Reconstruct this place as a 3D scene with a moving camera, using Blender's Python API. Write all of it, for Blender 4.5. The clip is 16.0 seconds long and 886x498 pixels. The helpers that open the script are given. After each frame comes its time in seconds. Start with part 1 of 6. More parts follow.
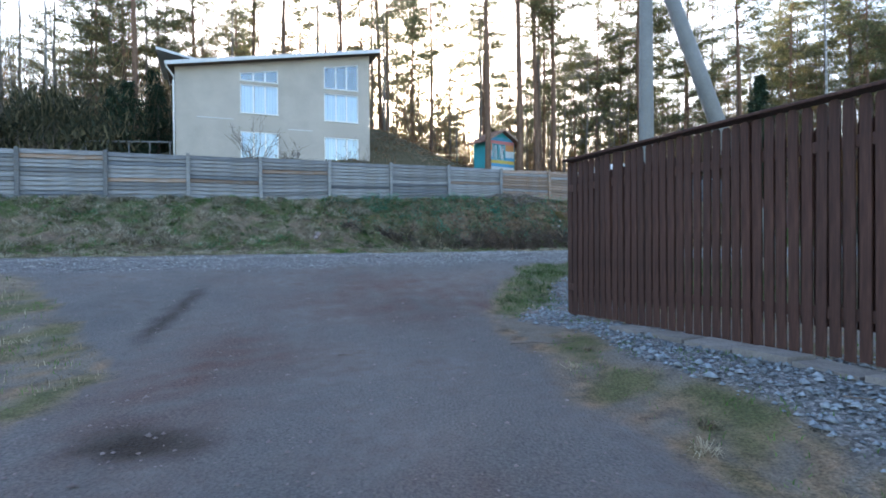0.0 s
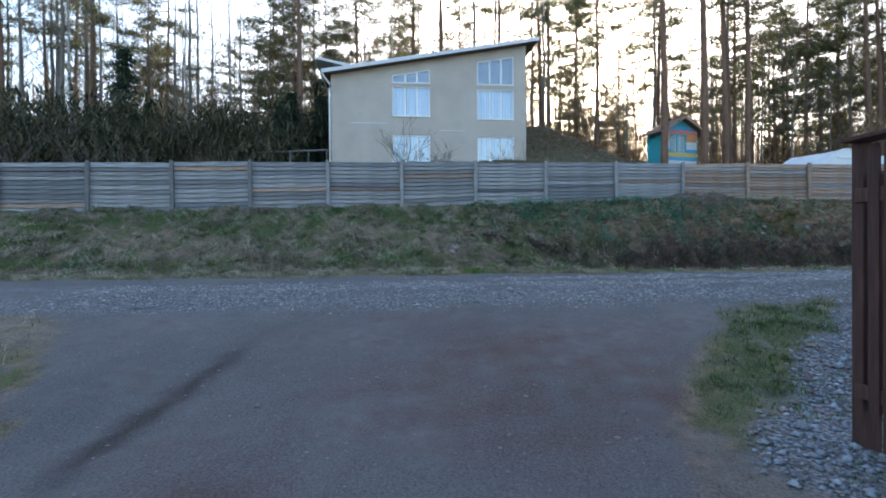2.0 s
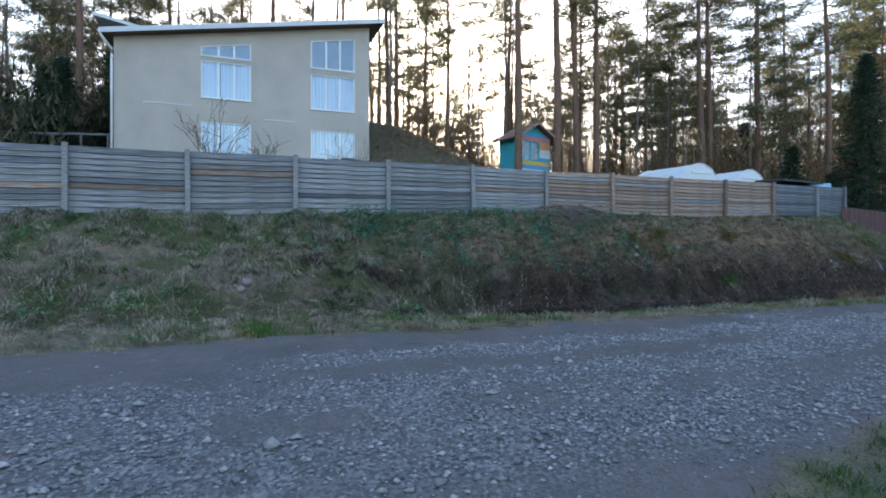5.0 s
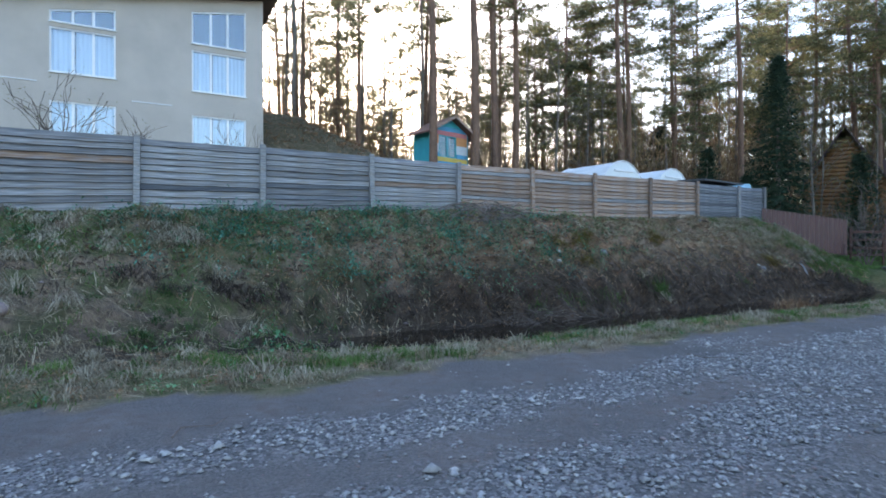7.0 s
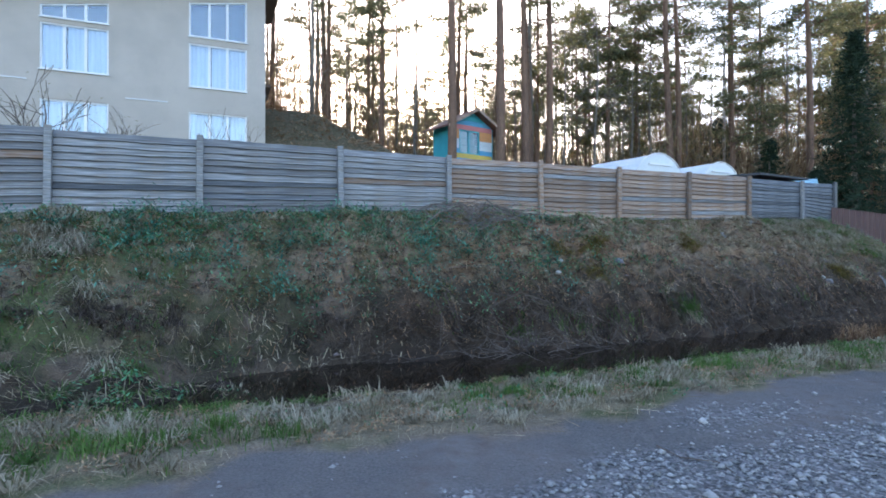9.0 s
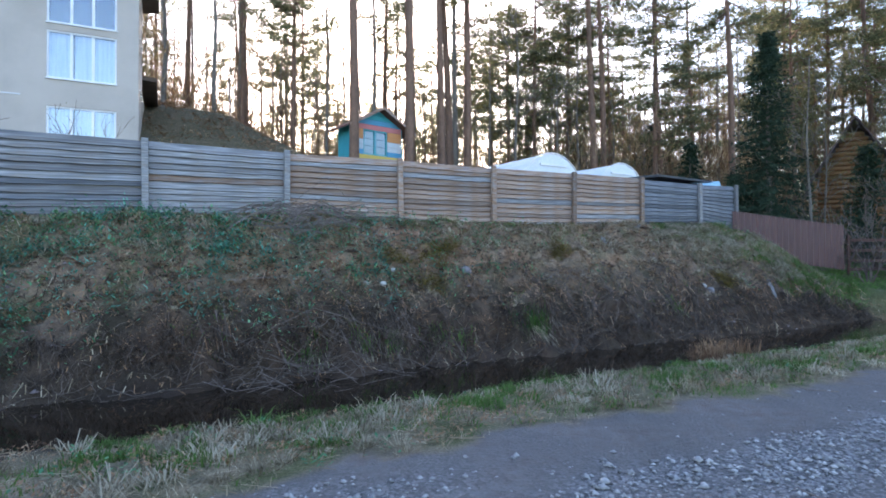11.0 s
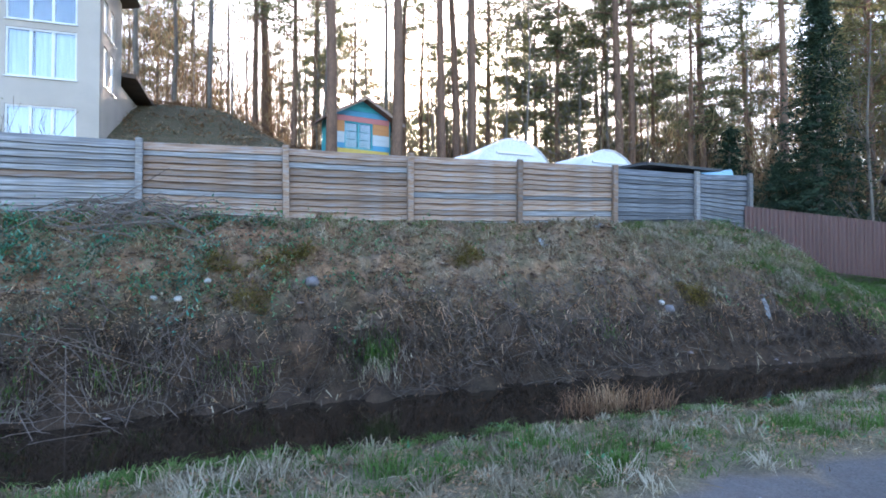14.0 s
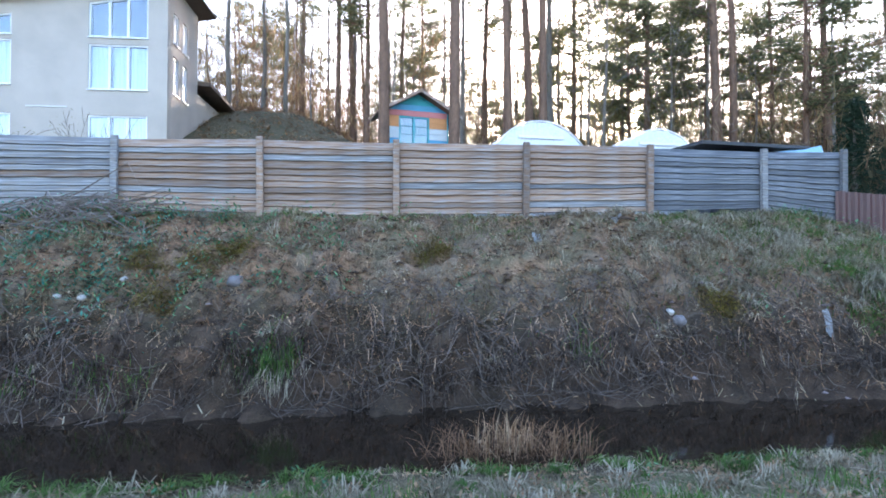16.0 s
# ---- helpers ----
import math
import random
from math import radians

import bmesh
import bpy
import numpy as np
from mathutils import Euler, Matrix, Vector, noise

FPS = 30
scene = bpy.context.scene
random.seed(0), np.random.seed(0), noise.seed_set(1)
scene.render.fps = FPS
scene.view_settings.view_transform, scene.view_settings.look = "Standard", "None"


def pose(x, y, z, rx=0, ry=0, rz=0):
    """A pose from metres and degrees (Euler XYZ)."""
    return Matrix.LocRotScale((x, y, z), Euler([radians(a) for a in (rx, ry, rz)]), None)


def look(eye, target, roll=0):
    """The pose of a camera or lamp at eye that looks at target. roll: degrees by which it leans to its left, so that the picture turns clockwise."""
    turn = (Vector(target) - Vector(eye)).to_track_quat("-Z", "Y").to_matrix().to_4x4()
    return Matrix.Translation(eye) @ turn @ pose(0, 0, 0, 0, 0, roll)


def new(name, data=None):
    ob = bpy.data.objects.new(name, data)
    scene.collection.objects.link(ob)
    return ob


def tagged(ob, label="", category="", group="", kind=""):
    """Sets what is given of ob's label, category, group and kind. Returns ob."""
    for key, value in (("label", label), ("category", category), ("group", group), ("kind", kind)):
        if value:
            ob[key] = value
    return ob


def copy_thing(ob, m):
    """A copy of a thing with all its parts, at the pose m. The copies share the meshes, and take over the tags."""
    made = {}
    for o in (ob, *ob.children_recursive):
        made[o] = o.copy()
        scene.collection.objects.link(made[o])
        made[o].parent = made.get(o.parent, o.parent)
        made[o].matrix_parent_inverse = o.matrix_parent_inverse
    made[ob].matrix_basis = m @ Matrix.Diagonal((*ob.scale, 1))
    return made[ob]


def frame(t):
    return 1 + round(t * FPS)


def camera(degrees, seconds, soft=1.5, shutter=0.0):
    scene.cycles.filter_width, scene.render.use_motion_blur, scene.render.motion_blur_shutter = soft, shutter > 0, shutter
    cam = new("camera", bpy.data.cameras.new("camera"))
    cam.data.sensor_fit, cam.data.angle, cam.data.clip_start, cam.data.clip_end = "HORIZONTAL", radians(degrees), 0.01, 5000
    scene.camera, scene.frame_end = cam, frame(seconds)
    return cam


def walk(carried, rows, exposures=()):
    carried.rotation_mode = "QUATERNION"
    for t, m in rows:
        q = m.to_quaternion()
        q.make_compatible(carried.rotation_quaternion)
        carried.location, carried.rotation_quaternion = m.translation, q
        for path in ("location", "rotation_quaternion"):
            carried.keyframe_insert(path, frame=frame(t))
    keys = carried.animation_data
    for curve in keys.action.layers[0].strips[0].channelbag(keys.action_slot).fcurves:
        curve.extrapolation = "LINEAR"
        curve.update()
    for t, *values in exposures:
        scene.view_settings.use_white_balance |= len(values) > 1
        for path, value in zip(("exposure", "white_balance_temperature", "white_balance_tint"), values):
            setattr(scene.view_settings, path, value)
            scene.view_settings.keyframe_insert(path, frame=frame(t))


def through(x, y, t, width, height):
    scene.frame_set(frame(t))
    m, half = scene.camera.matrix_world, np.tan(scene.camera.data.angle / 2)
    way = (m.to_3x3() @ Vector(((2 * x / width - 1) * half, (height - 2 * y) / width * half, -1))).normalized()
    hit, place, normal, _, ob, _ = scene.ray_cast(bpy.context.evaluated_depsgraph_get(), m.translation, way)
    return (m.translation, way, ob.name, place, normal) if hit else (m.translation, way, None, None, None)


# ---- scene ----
cam = camera(76.4, 16.0, soft=1.8)
PATH = [
    (0, (0.221, -0.701, 0.234), (0.193, 1.298, 0.215), -0.4),
    (0.5, (0.405, 0.355, 0.277), (0.159, 2.34, 0.256), -0.8),
    (1, (0.397, 0.985, 0.317), (-0.03, 2.939, 0.299), -0.6),
    (1.5, (0.306, 1.419, 0.327), (-0.205, 3.353, 0.315), -0.5),
    (2, (0.285, 2.264, 0.625), (-0.315, 4.172, 0.61), -0.4),
    (2.5, (0.209, 3.167, 0.791), (-0.368, 5.082, 0.779), -0.5),
    (3, (0.124, 3.91, 0.827), (-0.378, 5.846, 0.818), -0.4),
    (3.5, (0.038, 4.638, 0.855), (-0.293, 6.611, 0.847), -0.2),
    (4, (-0.056, 5.406, 0.961), (-0.265, 7.395, 0.946), -0.1),
    (4.2, (-0.1, 5.689, 1.016), (-0.275, 7.681, 1.004), -0.1),
    (6.3, (0.129, 8.706, 1.152), (0.186, 10.705, 1.154), -0.0),
    (6.5, (0.258, 8.925, 1.15), (0.347, 10.923, 1.152), -0.1),
    (7, (0.615, 9.521, 1.184), (0.803, 11.512, 1.19), -0.2),
    (7.5, (1.009, 10.069, 1.253), (1.223, 12.058, 1.259), -0.2),
    (8, (1.458, 10.621, 1.284), (1.608, 12.615, 1.294), -0.3),
    (8.2, (1.637, 10.852, 1.304), (1.746, 12.849, 1.313), -0.2),
    (10.3, (4.344, 12.839, 1.361), (4.26, 14.837, 1.382), -0.2),
    (10.5, (4.627, 12.958, 1.386), (4.558, 14.956, 1.409), -0.3),
    (11, (5.294, 13.235, 1.34), (5.394, 15.233, 1.377), -0.3),
    (11.5, (5.966, 13.518, 1.352), (6.269, 15.495, 1.386), -0.3),
    (12, (6.676, 13.866, 1.349), (7.085, 15.823, 1.385), -0.4),
    (12.5, (7.336, 14.298, 1.354), (7.737, 16.257, 1.389), -0.3),
    (13, (7.914, 14.731, 1.39), (8.283, 16.697, 1.427), -0.2),
    (13.5, (8.448, 15.203, 1.435), (8.556, 17.2, 1.47), 0.0),
    (14, (9.004, 15.66, 1.473), (8.829, 17.652, 1.509), 0.0),
    (14.5, (9.46, 16.165, 1.447), (9.101, 18.132, 1.484), 0.3),
    (15, (10.013, 16.603, 1.445), (9.558, 18.55, 1.483), 0.2),
    (15.5, (10.657, 17.073, 1.475), (10.06, 18.982, 1.506), 0.3),
    (16, (11.373, 17.485, 1.433), (10.765, 19.391, 1.47), 0.1),
]
walk(cam, [(t, look(eye, target, roll)) for t, eye, target, roll in PATH], [(0.0, 2.3, 6000, 13), (0.6, 2.0, 6000, 13), (1.5, 1.95, 5950, 13), (3.5, 1.83, 5920, 13), (7.0, 2.22, 5950, 15), (12.5, 2.6, 5840, 19), (16.0, 2.95, 5800, 19)])

# ---- light ----
SUN_AZ, SUN_EL = radians(-5.2), radians(13.0)
world = bpy.data.worlds.new("world")
scene.world = world
world.use_nodes = True
wn = world.node_tree.nodes
sky = wn.new("ShaderNodeTexSky")
sky.sky_type, sky.sun_disc = "NISHITA", False
sky.sun_elevation, sky.sun_rotation = SUN_EL, SUN_AZ
sky.air_density, sky.dust_density, sky.ozone_density = 1.0, 1.5, 1.0
wn["Background"].inputs[1].default_value = 0.15
world.node_tree.links.new(sky.outputs[0], wn["Background"].inputs[0])
sun = new("sun", bpy.data.lights.new("sun", "SUN"))
sun.data.energy, sun.data.angle, sun.data.color = 2.4, radians(0.6), (1.0, 0.78, 0.55)
sun_dir = Vector((math.sin(SUN_AZ) * math.cos(SUN_EL), math.cos(SUN_AZ) * math.cos(SUN_EL), math.sin(SUN_EL)))
sun.matrix_world = look(sun_dir * 100, (0, 0, 0))

# ---- plan: s runs along the grey fence, n from the fence towards the road ----
OX, OY, UX, UY = 2.55, 25.43, 0.907, 0.421


def world_xy(s, n):
    return OX + UX * s + UY * n, OY + UY * s - UX * n


def plan_sn(x, y):
    return (x - OX) * UX + (y - OY) * UY, (x - OX) * UY - (y - OY) * UX


def step(a, b, v):
    t = np.clip((np.asarray(v, float) - a) / (b - a), 0.0, 1.0)
    return t * t * (3 - 2 * t)


rng = np.random.default_rng(7)
WAVES = [(rng.uniform(0, 6.28), rng.uniform(0, 6.28), rng.uniform(0, 6.28)) for _ in range(9)]


def rough(s, n, size):
    """Smooth bumps of about that size, between -1 and 1."""
    out = 0.0
    for k, (a, b, c) in enumerate(WAVES):
        f = 6.28 / size * (0.6 + 0.17 * k)
        out = out + np.sin(f * (math.cos(a) * s + math.sin(a) * n) + b) * np.cos(f * 0.7 * (math.cos(c) * n - math.sin(c) * s) + a)
    return out / 3.0


FOOT_S = [-60, -18, -15.7, -13.2, -10.7, -8, -5.5, -2.7, 0, 2.6, 5.1, 7.6, 10.1, 12.4, 14.3, 15.4, 17, 19, 60]
FOOT_Z = [1.7, 1.75, 1.8, 1.88, 1.9, 2.0, 2.05, 2.18, 2.26, 2.22, 2.2, 2.24, 2.3, 2.34, 2.12, 1.5, 1.05, 0.95, 0.9]


def height(s, n):
    """The ground's height over the plan."""
    s, n = np.asarray(s, float), np.asarray(n, float)
    foot = np.interp(s, FOOT_S, FOOT_Z)
    # road, and the side road that falls away from it
    road = -0.14 * np.clip(n - 12, 0, 5) - 0.05 * np.clip(n - 17, 0, 25)
    fx, fy = world_xy(s, n)
    fa = np.clip((fx - 1.74) * 0.405 - (fy - 6.52) * 0.914, 0, 14)
    fd = np.hypot(fx - 1.74 - 0.405 * fa, fy - 6.52 + 0.914 * fa)
    road = np.where(n > 14, road + (-0.69 - road) * step(2.0, 0.7, fd), road)
    road = road + 0.018 * rough(s, n, 2.2) * step(8.5, 10, n) + 0.01 * rough(n, s, 0.7)
    verge = -0.2 * step(8.6, 6.7, n) * step(6.3, 6.9, n) * step(-9, -4, s) + (0.03 * rough(s, n, 1.1) + 0.025 * rough(n, s, 0.4)) * step(8.9, 8.1, n)
    # bank of the dry part, and of the part with the ditch
    ridge = step(14.0, 16.2, s)
    dry = np.interp(-n, [-7.0, -6.0, -4.5, -2.0, -0.6, 0.0], [0.0, 0.25, 0.85, 1.7, 1.98, 2.0])
    wet = np.interp(-n, [-7.0, -6.5, -6.25, -4.9, -4.35, -3.68, -3.2, -2.8, -1.3, -0.5, 0.0], [-0.2, -0.26, -0.5, -0.55, -0.2, 0.5, 0.85, 1.15, 2.02, 2.18, 2.2])
    flat = np.interp(-n, [-6.6, -6.0, -5.4, -4.3, -3.4, -1.5, 0.0], [0.0, 0.0, 0.05, 0.15, 0.4, 0.8, 1.0])
    w = step(-10.0, -4.5, s)
    shift = 0.35 * step(11, 16, s) + 0.12 * rough(s, 0 * n, 5) + 0.06 * rough(s, 0 * n, 0.9)
    wet_s = np.interp(-(n + shift), [-7.0, -6.5, -6.25, -4.9, -4.35, -3.68, -3.2, -2.8, -1.3, -0.5, 0.0], [-0.2, -0.26, -0.5, -0.55, -0.2, 0.5, 0.85, 1.15, 2.02, 2.18, 2.2])
    bank = (1 - w) * dry * foot / 2.0 + w * ((1 - ridge) * np.where(wet_s > 0, wet_s * foot / 2.2, wet_s) + ridge * flat)
    bank = bank + step(7, 5.5, n) * step(-0.5, 0.8, n) * (0.10 * rough(s, n, 1.6) + 0.06 * rough(n, s, 0.55) + 0.035 * rough(s + 2, n, 0.27))
    front = np.where(n < 7.0, bank, 0.0) * np.where((n > 6.3) & (n < 7.0), step(7.0, 6.3, n), 1.0) + verge + road
    # the yard, the rise behind it and the wooded hill
    d = np.clip(-n, 0, None)
    yard = foot + 0.26 * np.clip(d - 1.0, 0, 11) * (1 - 0.75 * ridge) + 0.02 * np.clip(d - 12, 0, 60)
    hill = 4.1 * step(8, 21, d) * step(9.5, -0.5, s) * step(-20, -7, s)
    back = yard + hill + step(3, 8, d) * 0.1 * rough(s, n, 4)
    return np.where(n > 0, front, back)


def ground_z(x, y):
    return float(height(*plan_sn(x, y)))


# ---- mesh helpers ----
class Soup:
    """Gathers vertices and faces of one mesh."""

    def __init__(self):
        self.v, self.f, self.count = [], [], 0

    def add(self, verts, faces):
        base = self.count
        self.v.extend(verts)
        self.count += len(verts)
        self.f.extend([tuple(base + i for i in f) for f in faces])

    def box(self, lo, hi, m=None):
        x0, y0, z0 = lo
        x1, y1, z1 = hi
        c = [(x0, y0, z0), (x1, y0, z0), (x1, y1, z0), (x0, y1, z0), (x0, y0, z1), (x1, y0, z1), (x1, y1, z1), (x0, y1, z1)]
        if m is not None:
            c = [tuple(m @ Vector(p)) for p in c]
        self.add(c, [(0, 3, 2, 1), (4, 5, 6, 7), (0, 1, 5, 4), (1, 2, 6, 5), (2, 3, 7, 6), (3, 0, 4, 7)])

    def tube(self, path, radii, sides=6):
        path = [Vector(p) for p in path]
        rings = []
        for i, p in enumerate(path):
            d = (path[min(i + 1, len(path) - 1)] - path[max(i - 1, 0)]).normalized()
            a = d.orthogonal().normalized() if abs(d.z) < 0.95 else Vector((1, 0, 0))
            a = (a - d * a.dot(d)).normalized()
            b = d.cross(a)
            rings.append([tuple(p + (a * math.cos(k * 2 * math.pi / sides) + b * math.sin(k * 2 * math.pi / sides)) * radii[i]) for k in range(sides)])
        faces = []
        for i in range(len(path) - 1):
            for k in range(sides):
                k2 = (k + 1) % sides
                faces.append((i * sides + k, i * sides + k2, (i + 1) * sides + k2, (i + 1) * sides + k))
        faces.append(tuple(range(sides - 1, -1, -1)))
        faces.append(tuple((len(path) - 1) * sides + k for k in range(sides)))
        self.add([v for r in rings for v in r], faces)

    def weld(self):
        """Joins vertices that lie at one place."""
        seen, order, index = {}, [], []
        for p in self.v:
            key = tuple(round(c, 4) for c in p)
            if key not in seen:
                seen[key] = len(order)
                order.append(p)
            index.append(seen[key])
        self.v, self.count = order, len(order)
        self.f = [tuple(index[i] for i in f) for f in self.f]
        return self

    def mesh(self, name, material, smooth=False):
        me = bpy.data.meshes.new(name)
        me.from_pydata(self.v, [], self.f)
        me.materials.append(material)
        if smooth:
            me.polygons.foreach_set("use_smooth", [True] * len(me.polygons))
        me.update()
        return me


def tri_mesh(name, verts, tris, material, tone=None):
    """A mesh from arrays of vertices and triangles; tone is one shade for each vertex."""
    me = bpy.data.meshes.new(name)
    me.vertices.add(len(verts))
    me.vertices.foreach_set("co", np.asarray(verts, np.float32).ravel())
    me.loops.add(len(tris) * 3)
    me.loops.foreach_set("vertex_index", np.asarray(tris, np.int32).ravel())
    me.polygons.add(len(tris))
    me.polygons.foreach_set("loop_start", np.arange(0, len(tris) * 3, 3, dtype=np.int32))
    me.materials.append(material)
    me.update()
    if tone is not None:
        me.attributes.new("tone", "FLOAT", "POINT").data.foreach_set("value", np.asarray(tone, np.float32))
    me.validate()
    return me


def thing(name, label, category, m=None, group="", kind=""):
    ob = new(name)
    ob.empty_display_size = 0.2
    if m is not None:
        ob.matrix_world = m
    return tagged(ob, label, category, group, kind)


def part(name, soup, material, parent, label="", m=None, bevel=0.0, smooth=False):
    """One mesh object under a thing or a part; soup is a Soup or a finished mesh."""
    me = soup.mesh(name, material, smooth) if isinstance(soup, Soup) else soup
    ob = new(name, me)
    ob.parent = parent
    if m is not None:
        ob.matrix_basis = m
    if bevel:
        mod = ob.modifiers.new("bevel", "BEVEL")
        mod.width, mod.segments, mod.limit_method = bevel, 2, "ANGLE"
    if label:
        ob["label"] = label
    return ob


# ---- materials ----
def shader(name, rough_value=0.8, metal=0.0):
    m = bpy.data.materials.new(name)
    m.use_nodes = True
    nt = m.node_tree
    b = nt.nodes["Principled BSDF"]
    b.inputs["Roughness"].default_value, b.inputs["Metallic"].default_value = rough_value, metal
    return m, nt, b


def node(nt, kind, **values):
    n = nt.nodes.new(kind)
    for k, v in values.items():
        n.inputs[k].default_value = v
    return n


def noise_of(nt, scale, detail=6.0, coords="Object", stretch=(1, 1, 1), rough_value=0.6):
    co = nt.nodes.new("ShaderNodeTexCoord")
    mp = node(nt, "ShaderNodeMapping", Scale=stretch)
    nt.links.new(co.outputs[coords], mp.inputs[0])
    t = node(nt, "ShaderNodeTexNoise", Scale=scale, Detail=detail, Roughness=rough_value)
    nt.links.new(mp.outputs[0], t.inputs[0])
    return t.outputs["Fac"]


def ramp(nt, fac, stops):
    r = nt.nodes.new("ShaderNodeValToRGB")
    while len(r.color_ramp.elements) < len(stops):
        r.color_ramp.elements.new(0.5)
    for e, (p, c) in zip(r.color_ramp.elements, stops):
        e.position, e.color = p, (*c, 1)
    nt.links.new(fac, r.inputs[0])
    return r.outputs[0]


def blend(nt, fac, a, b, how="MIX"):
    m = nt.nodes.new("ShaderNodeMix")
    m.data_type, m.blend_type = "RGBA", how
    for sock, v in ((m.inputs[0], fac), (m.inputs[6], a), (m.inputs[7], b)):
        if isinstance(v, (int, float)):
            sock.default_value = v
        elif isinstance(v, tuple):
            sock.default_value = (*v, 1)
        else:
            nt.links.new(v, sock)
    return m.outputs[2]


def bump(nt, b, fac, strength, distance=0.02):
    n = node(nt, "ShaderNodeBump", Strength=strength, Distance=distance)
    nt.links.new(fac, n.inputs["Height"])
    nt.links.new(n.outputs[0], b.inputs["Normal"])


def plain(name, c1, c2, scale=3.0, fine=40.0, rough_value=0.8, metal=0.0, relief=0.3, stretch=(1, 1, 1), per_object=0.0, per_island=0.0):
    """A surface of two tones mottled at two scales."""
    m, nt, b = shader(name, rough_value, metal)
    big, small = noise_of(nt, scale, 4, stretch=stretch), noise_of(nt, fine, 5, stretch=stretch)
    col = ramp(nt, big, [(0.3, c1), (0.7, c2)])
    col = blend(nt, 0.35, col, ramp(nt, small, [(0.3, tuple(0.6 * v for v in c1)), (0.7, tuple(min(1, 1.25 * v) for v in c2))]))
    for amount, kind, out in ((per_object, "ShaderNodeObjectInfo", "Random"), (per_island, "ShaderNodeNewGeometry", "Random Per Island")):
        if amount:
            src = nt.nodes.new(kind).outputs[out]
            col = blend(nt, amount, col, ramp(nt, src, [(0.0, (0.25, 0.25, 0.25)), (1.0, (1, 1, 1))]), "MULTIPLY")
    nt.links.new(col, b.inputs["Base Color"])
    if relief:
        bump(nt, b, small, relief)
    return m


def leafy(name, stops, through=0.35, clumped=False):
    """Thin leaves, blades and needles, each of its own tone, that let light through; clumped: each clump has its shade too."""
    m, nt, b = shader(name, 0.7)
    src = nt.nodes.new("ShaderNodeNewGeometry").outputs["Random Per Island"]
    if clumped:
        shade = nt.nodes.new("ShaderNodeAttribute")
        shade.attribute_name = "tone"
        mixed = node(nt, "ShaderNodeMix", Factor=0.62)
        nt.links.new(src, mixed.inputs[2])
        nt.links.new(shade.outputs["Fac"], mixed.inputs[3])
        src = mixed.outputs[0]
    col = ramp(nt, src, stops)
    nt.links.new(col, b.inputs["Base Color"])
    b.inputs["Specular IOR Level"].default_value = 0.15
    tr = nt.nodes.new("ShaderNodeBsdfTranslucent")
    nt.links.new(col, tr.inputs[0])
    mx = nt.nodes.new("ShaderNodeMixShader")
    mx.inputs[0].default_value = through
    nt.links.new(b.outputs[0], mx.inputs[1])
    nt.links.new(tr.outputs[0], mx.inputs[2])
    nt.links.new(mx.outputs[0], nt.nodes["Material Output"].inputs[0])
    return m


def wood(name, c1, c2, c3, grain=(1, 14, 14), per_object=0.75, weather=None, cover=(0.46, 0.66, 0.6)):
    m, nt, b = shader(name, 0.75)
    g = noise_of(nt, 2.5, 8, stretch=grain)
    st = noise_of(nt, 1.3, 4)
    col = ramp(nt, g, [(0.34, c1), (0.5, c2), (0.66, c3)])
    col = blend(nt, ramp(nt, st, [(0.35, (0, 0, 0)), (0.7, (0.8, 0.8, 0.8))]), col, tuple(0.62 * v for v in c2))
    if weather:
        col = blend(nt, ramp(nt, noise_of(nt, 3.0, 7, stretch=(1.6, 5, 5)), [(cover[0], (0, 0, 0)), (cover[1], (cover[2],) * 3)]), col, weather)
    src = nt.nodes.new("ShaderNodeObjectInfo").outputs["Random"]
    col = blend(nt, per_object, col, ramp(nt, src, [(0.0, (0.3, 0.3, 0.31)), (0.4, (0.8, 0.78, 0.77)), (1.0, (1, 1, 1))]), "MULTIPLY")
    nt.links.new(col, b.inputs["Base Color"])
    bump(nt, b, g, 0.35, 0.01)
    return m


